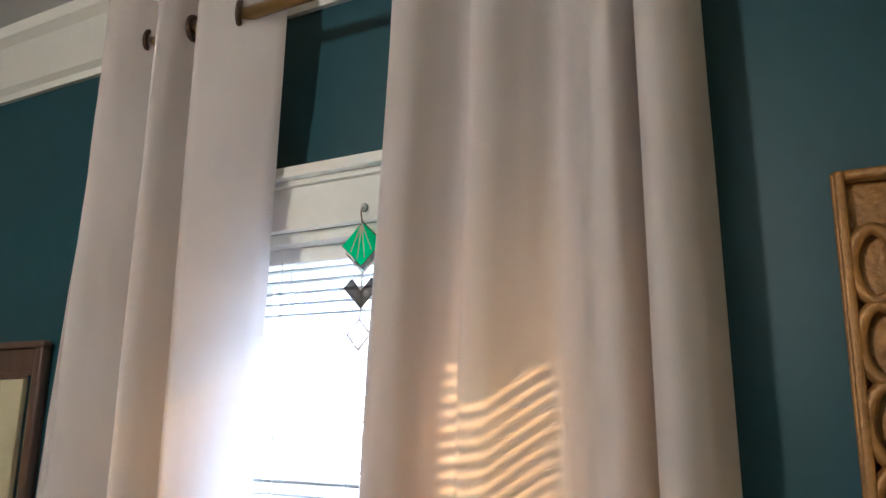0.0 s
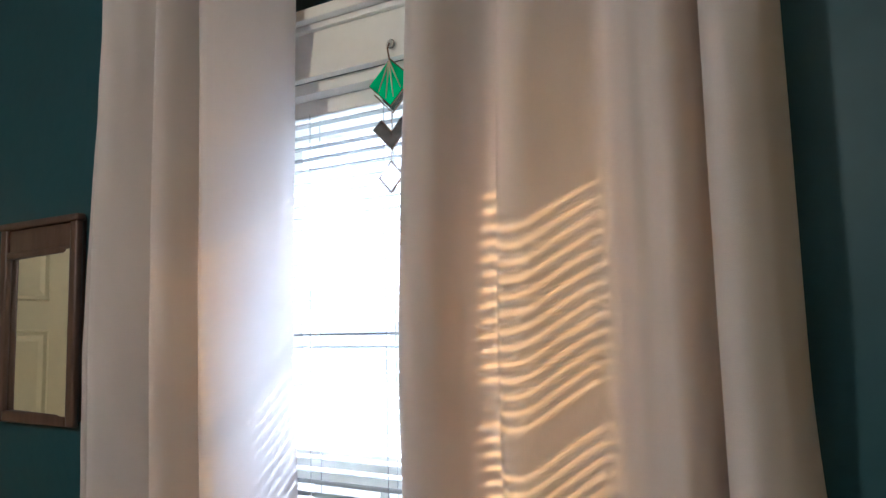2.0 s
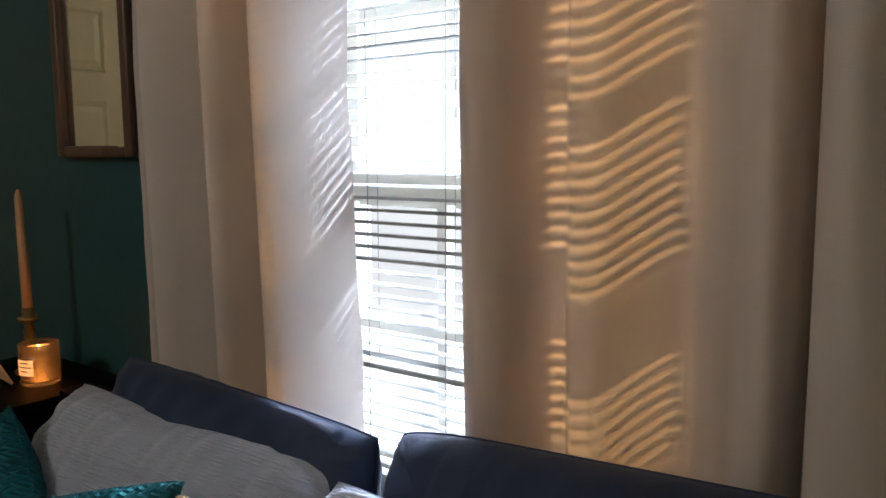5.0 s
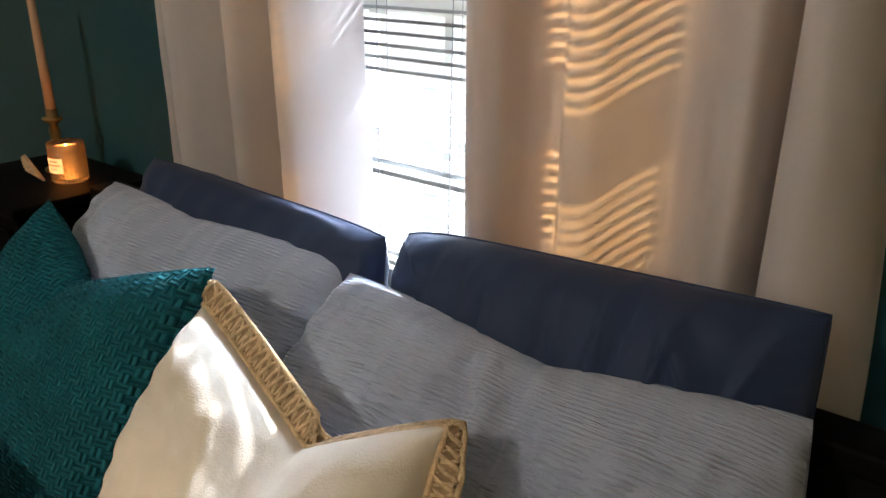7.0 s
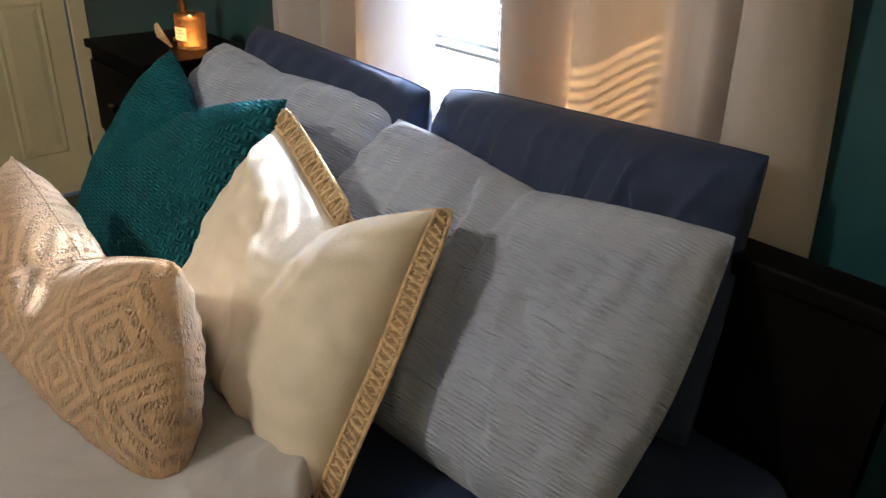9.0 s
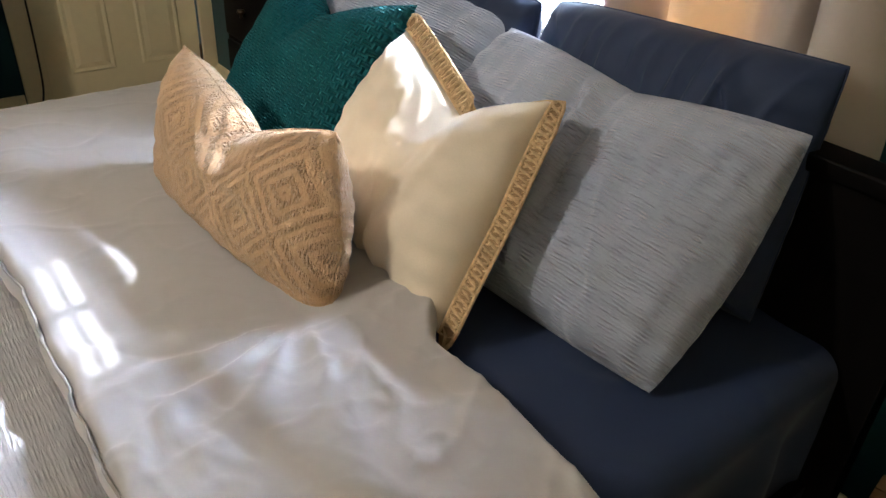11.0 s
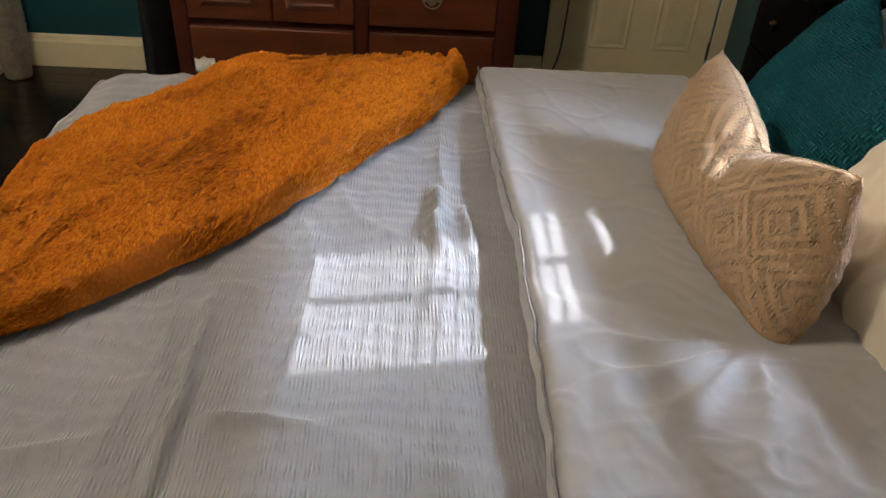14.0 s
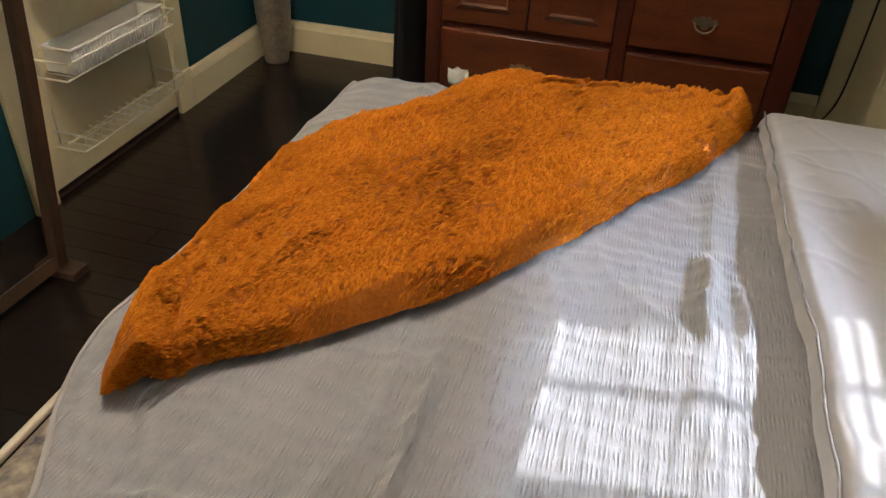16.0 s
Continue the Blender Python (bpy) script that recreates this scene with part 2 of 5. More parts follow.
t_.links.new(tone.outputs[0], t_.nodes["Principled BSDF"].inputs["Base Color"])


# ---- mesh helpers ----
def link(name, bm, mat, parent=None, label="", smooth=True):
    me = bpy.data.meshes.new(name)
    bmesh.ops.recalc_face_normals(bm, faces=bm.faces)
    bm.to_mesh(me)
    bm.free()
    me.materials.append(mat)
    if smooth:
        for p in me.polygons:
            p.use_smooth = True
    ob = new(name, me)
    if parent is not None:
        ob.parent = parent
    if label:
        ob["label"] = label
    return ob


def part(name, bm, mat, parent, label="", smooth=True):
    return link(name, bm, mat, parent, label, smooth)


def thing(name, label, category, group="", at=None):
    ob = new(name)
    if at is not None:
        ob.matrix_world = at
    return tagged(ob, label, category, group)


def box(x0, x1, y0, y1, z0, z1, bevel=0.0, bm=None, segments=2):
    bm = bm or bmesh.new()
    got = bmesh.ops.create_cube(bm, size=1.0)["verts"]
    for v in got:
        v.co = Vector(((x0 + x1) / 2 + v.co.x * (x1 - x0), (y0 + y1) / 2 + v.co.y * (y1 - y0), (z0 + z1) / 2 + v.co.z * (z1 - z0)))
    if bevel:
        edges = {e for v in got for e in v.link_edges}
        bmesh.ops.bevel(bm, geom=list(edges), offset=bevel, segments=segments, profile=0.7, affect="EDGES")
    return bm


def grid(f, nu, nv, bm=None, closed_u=False):
    bm = bm or bmesh.new()
    rows = [[bm.verts.new(f(i / (nu if closed_u else nu - 1), j / (nv - 1))) for i in range(nu)] for j in range(nv)]
    for j in range(nv - 1):
        for i in range(nu if closed_u else nu - 1):
            k = (i + 1) % nu
            bm.faces.new((rows[j][i], rows[j][k], rows[j + 1][k], rows[j + 1][i]))
    return bm


def tube(points, r, n=8, bm=None, closed=False, flat=1.0):
    bm = bm or bmesh.new()
    pts = [Vector(p) for p in points]
    rings = []
    up = Vector((0.13, 0.21, 0.97)).normalized()
    for i, p in enumerate(pts):
        a = pts[(i - 1) % len(pts)] if closed or i else p
        b = pts[(i + 1) % len(pts)] if closed or i < len(pts) - 1 else p
        d = (b - a).normalized()
        s = d.cross(up)
        if s.length < 1e-3:
            s = d.cross(Vector((1, 0, 0)))
        s.normalize()
        w = s.cross(d).normalized()
        rr = r(i / max(1, len(pts) - 1)) if callable(r) else r
        rings.append([bm.verts.new(p + (s * math.cos(q) * flat + w * math.sin(q)) * rr) for q in (2 * math.pi * k / n for k in range(n))])
    m = len(rings)
    for i in range(m if closed else m - 1):
        a, b = rings[i], rings[(i + 1) % m]
        for k in range(n):
            bm.faces.new((a[k], a[(k + 1) % n], b[(k + 1) % n], b[k]))
    if not closed:
        bm.faces.new(rings[0][::-1])
        bm.faces.new(rings[-1])
    return bm


def lathe(profile, n=32, centre=(0, 0, 0), bm=None):
    """profile: (radius, height) pairs from foot to top."""
    bm = bm or bmesh.new()
    c = Vector(centre)
    rings = [[bm.verts.new(c + Vector((r * math.cos(q), r * math.sin(q), z))) for q in (2 * math.pi * k / n for k in range(n))] for r, z in profile]
    for a, b in zip(rings, rings[1:]):
        for k in range(n):
            bm.faces.new((a[k], a[(k + 1) % n], b[(k + 1) % n], b[k]))
    bm.faces.new(rings[0][::-1])
    bm.faces.new(rings[-1])
    return bm


def spline(pts, n):
    """n points along a smooth line through pts."""
    P = [Vector(p) for p in pts]
    P = [2 * P[0] - P[1]] + P + [2 * P[-1] - P[-2]]
    out = []
    for i in range(n):
        s = i / (n - 1) * (len(P) - 3)
        k = min(int(s), len(P) - 4)
        u = s - k
        a, b, c, d = P[k:k + 4]
        out.append(0.5 * (2 * b + (c - a) * u + (2 * a - 5 * b + 4 * c - d) * u * u + (3 * b - a - 3 * c + d) * u ** 3))
    return out


def nz(x, y=0.0, z=0.0):
    return noise.noise(Vector((x, y, z)))


def smoothstep(a, b, x):
    q = min(1, max(0, (x - a) / (b - a)))
    return q * q * (3 - 2 * q)


# ---- the room ----
XW, XE, YS, YN, ZC = -2.35, 1.65, -1.90, 1.35, 2.55
WX0, WX1, WZ0, WZ1 = -0.47, 0.29, 0.74, 1.965      # window opening
TH = 0.20


def structure(name, bm, mat, label="", smooth=False):
    return tagged(link(name, bm, mat, None, "", smooth), label, "", "", "structure")


floor = thing("floor", "very dark stained wooden plank floor with a soft shine", "floor")
floor["kind"] = "structure"
bm = box(XW - TH, XE + TH, YS - TH, YN + TH, -0.12, -0.012)
part("subfloor", bm, FLOOR, floor, "", False)
structure("ceiling", box(XW - TH, XE + TH, YS - TH, YN + TH, ZC, ZC + 0.12), CEIL, "off-white painted plaster ceiling")
bm = box(XW - TH, WX0, YN, YN + TH, 0, ZC)
box(WX1, XE + TH, YN, YN + TH, 0, ZC, bm=bm)
box(WX0, WX1, YN, YN + TH, 0, WZ0, bm=bm)
box(WX0, WX1, YN, YN + TH, WZ1, ZC, bm=bm)
structure("wall_north", bm, TEAL, "dark teal painted plaster wall with the window")
DY0, DY1, DZ = 0.625, 1.285, 2.03                    # west door opening
bm = box(XW - TH, XW, YS, DY0, 0, ZC)
box(XW - TH, XW, DY1, YN, 0, ZC, bm=bm)
box(XW - TH, XW, DY0, DY1, DZ, ZC, bm=bm)
structure("wall_west", bm, TEAL, "dark teal painted plaster wall behind the dresser")
SX0, SX1 = -1.555, -0.845                            # south closet door opening
bm = box(XW - TH, SX0, YS - TH, YS, 0, ZC)
box(SX1, XE + TH, YS - TH, YS, 0, ZC, bm=bm)
box(SX0, SX1, YS - TH, YS, DZ, ZC, bm=bm)
structure("wall_south", bm, TEAL, "dark teal painted plaster wall with the closet door")
# out of view; cream instead of teal so it reflects light to the right
structure("wall_east", box(XE, XE + TH, YS, YN, 0, ZC), CREAM, "unseen plaster wall, made cream to bounce light into the room")
structure("ground", box(-60, 60, 1.8, 120, -0.9, -0.7), OUT_GROUND, "pale sunlit ground outside the window")
structure("ground_back", box(-60, 60, -120, 1.79, -0.9, -0.71), OUT_GROUND, "pale ground around the house")


# self-lit sheet in place of the overexposed view outside
BACKDROP_GLOW = bpy.data.materials.new("backdrop_glow")
BACKDROP_GLOW.use_nodes = True
b_ = BACKDROP_GLOW.node_tree.nodes["Principled BSDF"]
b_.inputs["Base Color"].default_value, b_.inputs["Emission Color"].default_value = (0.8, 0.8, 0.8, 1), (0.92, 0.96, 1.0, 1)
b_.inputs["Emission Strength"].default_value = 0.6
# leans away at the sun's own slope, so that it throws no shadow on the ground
structure("backdrop", grid(lambda u, v: Vector((-420 + 840 * u, 60 + 150 * v, -0.72 + 105 * v)), 2, 2), BACKDROP_GLOW, "plain glowing white sheet far outside the window, for the bright outdoors")


def moulding(name, runs, profile, mat, label):
    """runs: (start, end, inward normal) on the wall; profile: (out, z) pairs, closed."""
    bm = bmesh.new()
    for a, b, nrm in runs:
        A, B, N = Vector(a), Vector(b), Vector(nrm)
        ra = [bm.verts.new((A.x + N.x * o, A.y + N.y * o, z)) for o, z in profile]
        rb = [bm.verts.new((B.x + N.x * o, B.y + N.y * o, z)) for o, z in profile]
        n = len(profile)
        for k in range(n):
            bm.faces.new((ra[k], ra[(k + 1) % n], rb[(k + 1) % n], rb[k]))
        bm.faces.new(ra)
        bm.faces.new(rb[::-1])
    return structure(name, bm, mat, label)


BASE = [(0.0, 0.0), (0.022, 0.0), (0.022, 0.112), (0.016, 0.122), (0.012, 0.138), (0.004, 0.145), (0.0, 0.145)]
moulding("baseboard_west", [((XW, YS), (XW, 0.52), (1, 0))], BASE, CREAM, "cream painted baseboard with a moulded cap")
moulding("baseboard_south", [((XW + 0.022, YS), (-1.645, YS), (0, 1)), ((-0.55, YS), (XE, YS), (0, 1))], BASE, CREAM, "cream painted baseboard with a moulded cap")
moulding("baseboard_north", [((XW, YN), (XE, YN), (0, -1))], BASE, CREAM, "cream painted baseboard with a moulded cap")
moulding("baseboard_east", [((XE, YS), (XE, YN), (-1, 0))], BASE, CREAM, "cream painted baseboard with a moulded cap")
CROWN = [(0.0, 2.41), (0.012, 2.41), (0.016, 2.425), (0.03, 2.435), (0.05, 2.47), (0.075, 2.51), (0.095, 2.525), (0.10, 2.55), (0.0, 2.55)]
moulding("crown_trim", [((XW, YN), (XE, YN), (0, -1)), ((XW, YS), (XW, YN), (1, 0)), ((XW, YS), (XE, YS), (0, 1)), ((XE, YS), (XE, YN), (-1, 0))],
         CROWN, WHITE_TRIM, "white painted crown moulding")


# ---- window, blind, suncatcher ----
def build_window():
    w = thing("window_1", "white painted double-hung sash window with small panes", "window")
    w["kind"] = "structure"
    part("jamb", box(WX0, WX0 + 0.02, YN, YN + TH, WZ0, WZ1), WHITE_TRIM, w, "", False)
    part("jamb", box(WX1 - 0.02, WX1, YN, YN + TH, WZ0, WZ1), WHITE_TRIM, w, "", False)
    part("head", box(WX0 + 0.02, WX1 - 0.02, YN, YN + TH, WZ1 - 0.02, WZ1), WHITE_TRIM, w, "", False)
    part("sill", box(WX0 - 0.10, WX1 + 0.10, YN - 0.035, YN + TH, WZ0 - 0.03, WZ0 + 0.004, 0.004), WHITE_TRIM, w, "", False)
    part("casing", box(WX0 - 0.09, WX0, YN - 0.022, YN - 0.002, WZ0 + 0.004, WZ1, 0.004), WHITE_TRIM, w, "", False)
    part("casing", box(WX1, WX1 + 0.09, YN - 0.022, YN - 0.002, WZ0 + 0.004, WZ1, 0.004), WHITE_TRIM, w, "", False)
    bm = box(WX0 - 0.09, WX1 + 0.09, YN - 0.022, YN - 0.002, WZ1, 2.045, 0.003)
    box(WX0 - 0.10, WX1 + 0.10, YN - 0.032, YN - 0.002, 2.045, 2.056, 0.003, bm)
    box(WX0 - 0.115, WX1 + 0.115, YN - 0.05, YN - 0.002, 2.056, 2.076, 0.004, bm)
    part("head_casing", bm, WHITE_TRIM, w, "", False)
    gx0, gx1 = WX0 + 0.02, WX1 - 0.02
    for y, z0, z1 in ((1.49, 1.245, WZ1 - 0.02), (1.455, WZ0, 1.31)):
        s = 0.04
        bm = box(gx0, gx0 + s, y - 0.017, y + 0.017, z0, z1)
        box(gx1 - s, gx1, y - 0.017, y + 0.017, z0, z1, bm=bm)
        box(gx0 + s, gx1 - s, y - 0.017, y + 0.017, z1 - (0.05 if y > 1.46 else 0.055), z1, bm=bm)
        box(gx0 + s, gx1 - s, y - 0.017, y + 0.017, z0, z0 + 0.06, bm=bm)
        sash = part("sash", bm, WHITE_TRIM, w, "", False)
        for k in (1, 2):
            x = gx0 + s + (gx1 - gx0 - 2 * s) * k / 3
            part("muntin", box(x - 0.010, x + 0.010, y - 0.012, y + 0.012, z0 + 0.06, z1 - 0.055), WHITE_TRIM, sash, "", False)
        zm = (z0 + z1) / 2
        part("muntin", box(gx0 + s, gx1 - s, y - 0.011, y + 0.011, zm - 0.010, zm + 0.010), WHITE_TRIM, sash, "", False)
        pane = part("pane", box(gx0 + s, gx1 - s, y - 0.002, y + 0.002, z0 + 0.06, z1 - 0.05), PANE, sash, "clear window glass", False)
        pane.visible_shadow = False
    return w


build_window()


def build_blind():
    b = thing("window_blind", "white narrow-slat venetian blind lowered with open slats", "blind")
    x0, x1, y = WX0 + 0.024, WX1 - 0.024, 1.395
    part("headrail", box(x0, x1, y - 0.014, y + 0.014, 1.915, 1.944, 0.002), WHITE_TRIM, b, "", False)
    part("bottom_rail", box(x0, x1, y - 0.011, y + 0.011, 0.75, 0.762, 0.003), VINYL, b, "", False)
    me = bpy.data.meshes.new("slat")
    bm = grid(lambda u, v: Vector((x0 + (x1 - x0) * u, (v - 0.5) * 0.0228, 0.0040 * (1 - (2 * v - 1) ** 2))), 2, 6)
    bm.to_mesh(me)
    bm.free()
    me.materials.append(VINYL)
    for p in me.polygons:
        p.use_smooth = True
    z, k = 1.903, 0
    while z > 0.77:
        s = new("slat", me)
        s.parent = b
        s.matrix_basis = pose(0, y, z, 3.5 + 1.0 * nz(k * 0.7), 0.10 * nz(k * 1.3, 4), 0)
        z -= 0.0213
        k += 1
    for x in (WX0 + 0.16, -0.165 + 0.02, WX1 - 0.14):
        bm = tube([(x, y - 0.0135, 1.92), (x, y - 0.0135, 0.76)], 0.0008, 5)
        tube([(x, y + 0.0135, 1.92), (x, y + 0.0135, 0.76)], 0.0008, 5, bm)
        part("ladder_cord", bm, VINYL, b)
    part("tilt_wand", tube([(WX0 + 0.085, y - 0.024, 1.93), (WX0 + 0.083, y - 0.026, 1.35)], 0.0042, 6), VINYL, b, "clear white plastic wand")
    return b


build_blind()


def diamond(bm, cx, cz, hw, hh, y, t=0.0035):
    f = [bm.verts.new((cx + dx, y - t / 2, cz + dz)) for dx, dz in ((0, hh), (hw, 0), (0, -hh), (-hw, 0))]
    g = [bm.verts.new((v.co.x, y + t / 2, v.co.z)) for v in f]
    bm.faces.new(f)
    bm.faces.new(g[::-1])
    for k in range(4):
        bm.faces.new((f[k], g[k], g[(k + 1) % 4], f[(k + 1) % 4]))
    return bm


def build_suncatcher():
    s = thing("suncatcher", "green and clear stained glass suncatcher on a thin chain", "suncatcher")
    x, y = -0.086, 1.322
    bm = lathe([(0.001, 0), (0.007, 0.001), (0.008, 0.004), (0.004, 0.008)], 14)
    bmesh.ops.rotate(bm, verts=bm.verts, cent=(0, 0, 0), matrix=Matrix.Rotation(radians(90), 3, "X"))
    bmesh.ops.translate(bm, verts=bm.verts, vec=(x, y + 0.004, 1.985))
    part("suction_cup", bm, CLEAR_GLASS, s)
    part("hook", tube([(x, y - 0.004, 1.985), (x, y - 0.009, 1.975), (x, y - 0.004, 1.957)], 0.0014, 6), LEAD, s)
    part("clear_diamond", diamond(bmesh.new(), x, 1.912, 0.038, 0.036, y + 0.004), CLEAR_GLASS, s, "clear textured glass")
    part("green_diamond", diamond(bmesh.new(), x, 1.921, 0.040, 0.037, y - 0.002, 0.004), GREEN_GLASS, s, "green ribbed glass")
    part("foil", tube([(x, y - 0.002, 1.959), (x + 0.041, y - 0.002, 1.921), (x, y - 0.002, 1.883), (x - 0.041, y - 0.002, 1.921)], 0.0016, 6, closed=True), LEAD, s)
    part("foil", tube([(x - 0.036, y + 0.004, 1.908), (x, y + 0.004, 1.872), (x + 0.036, y + 0.004, 1.908)], 0.0014, 6), LEAD, s)
    for q in (-0.6, -0.2, 0.2, 0.6):
        part("rib", tube([(x, y - 0.005, 1.956), (x + 0.036 * q, y - 0.005, 1.921 - 0.036 * (1 - abs(q)) * 0.9)], 0.0013, 5), PIPING, s)
    for sg, mt in ((-1, CLEAR_GLASS), (1, SMOKE_GLASS)):
        f = bmesh.new()
        pts = [(0, 1.812), (sg * 0.036, 1.848), (sg * 0.020, 1.862), (0, 1.840)]
        a = [f.verts.new((x + px_, y - 0.002, pz_)) for px_, pz_ in pts]
        b = [f.verts.new((x + px_, y + 0.002, pz_)) for px_, pz_ in pts]
        f.faces.new(a)
        f.faces.new(b[::-1])
        for k in range(4):
            f.faces.new((a[k], b[k], b[(k + 1) % 4], a[(k + 1) % 4]))
        part("chevron_glass", f, SMOKE_GLASS, s, "dark smoky glass", False)
        part("foil", tube([(x + px_, y, pz_) for px_, pz_ in pts], 0.0014, 6, closed=True), LEAD, s)
    part("bevel_diamond", diamond(bmesh.new(), x - 0.002, 1.768, 0.022, 0.024, y), CLEAR_GLASS, s, "clear bevelled glass", False)
    part("foil", tube([(x - 0.002, y, 1.793), (x + 0.021, y, 1.768), (x - 0.002, y, 1.743), (x - 0.025, y, 1.768)], 0.0021, 6, closed=True), LEAD, s)
    part("chain", tube([(x, y, 1.875), (x, y, 1.842)], 0.0007, 5), LEAD, s)
    part("chain", tube([(x, y, 1.812), (x - 0.002, y, 1.792)], 0.0007, 5), LEAD, s)
    return s


build_suncatcher()

# ---- curtains and rod ----
ROD_Y, ROD_Z = 1.215, 2.348


def build_curtain(name, label, upper, lower, rings, side):
    c = thing(name, label, "curtain", "pair of curtains")
    n, zt, zb = 260, ROD_Z + 0.085, 0.05
    A, B = spline([(x, y, 0) for x, y in upper], n), spline([(x, y, 0) for x, y in lower], n)

    def f(u, v):
        i = round(u * (n - 1))
        z = zt + (zb - zt) * v
        k = smoothstep(0.02, 0.45, v)
        p = A[i].lerp(B[i], k)
        drop = max(0.0, 2.0 - z)
        w = 0.004 * nz(u * 9 + side, z * 1.6) * min(1, drop) + 0.0012 * nz(u * 40, z * 9, side)
        if side > 0:
            w += 0.010 * nz(z * 6.5, u * 8, 4) * smoothstep(0.78, 0.95, u) * min(1, drop * 2)
        fl = 0.012 * drop * (u - 0.5) * side
        if side > 0:
            fl += 0.022 * smoothstep(0.70, 0.95, u) * (1 - smoothstep(0.85, 1.5, z))
        if side < 0:
            fl += 0.060 * smoothstep(0.82, 1.0, u) * (1 - smoothstep(0.70, 1.50, z))
        # lower down the panel slants back to hang behind the headboard
        y = p.y + w
        if side > 0:
            y += 0.40 * (min(y, 1.27) - 1.215) * (1 - smoothstep(0.74, 0.84, u))
        dy = min(0.068 * (1 - smoothstep(0.88, 1.65, z)), max(0.0, 1.338 - y))
        if side > 0:
            dy *= 1 - smoothstep(0.74, 0.84, u)      # the inner edge turns into the window's recess
        y += dy
        fl += (p.x - 0.5) * 1.1 * dy
        return Vector((p.x + fl, y, z + 0.002 * nz(u * 20, side)))
    part("panel", grid(f, n, 90), CURTAIN, c)
    bm = grid(lambda u, v: f(u, v * 0.006) + Vector((0, -0.0015, 0)), n, 2)
    part("top_hem", bm, CURTAIN, c)
    for x, tilt in rings:
        ang = radians(tilt)
        ax = Vector((math.cos(ang), math.sin(ang), 0))
        pts = []
        s, w = Vector((-ax.y, ax.x, 0)), Vector((0, 0, 1))
        for k in range(24):
            q = 2 * math.pi * k / 24
            pts.append(Vector((x, ROD_Y, ROD_Z)) + (s * math.cos(q) + w * math.sin(q)) * 0.024)
        part("grommet", tube(pts, 0.0055, 8, closed=True), BRONZE, c, "dark bronze grommet")
    return c


build_curtain("curtain", "cream blackout curtain panel with deep folds and bronze grommets",
              [(-0.65, 1.275), (-0.64, 1.22), (-0.63, 1.195), (-0.618, 1.205), (-0.61, 1.235), (-0.603, 1.20), (-0.585, 1.168), (-0.555, 1.175), (-0.515, 1.215), (-0.48, 1.255), (-0.462, 1.215),
               (-0.445, 1.17), (-0.425, 1.18), (-0.41, 1.215), (-0.392, 1.25), (-0.378, 1.205), (-0.355, 1.175), (-0.31, 1.195), (-0.265, 1.225), (-0.235, 1.245), (-0.225, 1.255)],
              [(-0.70, 1.285), (-0.69, 1.22), (-0.67, 1.19), (-0.645, 1.205), (-0.632, 1.24), (-0.622, 1.20), (-0.60, 1.165), (-0.565, 1.17), (-0.515, 1.215), (-0.480, 1.262), (-0.462, 1.215),
               (-0.445, 1.168), (-0.425, 1.172), (-0.405, 1.215), (-0.39, 1.255), (-0.375, 1.21), (-0.358, 1.18), (-0.342, 1.205), (-0.334, 1.25), (-0.334, 1.31), (-0.338, 1.365)],
              [(-0.533, 20), (-0.415, 15), (-0.299, 30)], 1.0)
# the leading edge of this panel is folded back behind its first fold
build_curtain("curtain", "cream curtain panel lit through by stripes of sun",
              [(0.14, 1.285), (0.095, 1.295), (0.055, 1.28), (0.038, 1.24), (0.04, 1.20), (0.065, 1.175), (0.09, 1.185), (0.115, 1.225), (0.14, 1.255), (0.16, 1.25), (0.178, 1.205), (0.192, 1.182), (0.22, 1.19),
               (0.25, 1.23), (0.285, 1.265), (0.32, 1.245), (0.352, 1.21), (0.38, 1.205), (0.398, 1.24), (0.406, 1.28), (0.412, 1.225), (0.422, 1.178), (0.447, 1.168), (0.470, 1.19), (0.483, 1.23), (0.487, 1.285)],
              [(0.093, 1.290), (0.05, 1.303), (0.012, 1.285), (-0.003, 1.24), (0.002, 1.20), (0.03, 1.176), (0.06, 1.19), (0.085, 1.235), (0.11, 1.258), (0.135, 1.25), (0.152, 1.205), (0.168, 1.182), (0.20, 1.19),
               (0.235, 1.235), (0.275, 1.272), (0.315, 1.25), (0.35, 1.212), (0.38, 1.203), (0.402, 1.24), (0.412, 1.29), (0.418, 1.235), (0.428, 1.18), (0.455, 1.163), (0.482, 1.19), (0.497, 1.235), (0.50, 1.29)],
              [(0.12, 20), (0.27, 20), (0.39, 20), (0.47, 25)], -1.0)


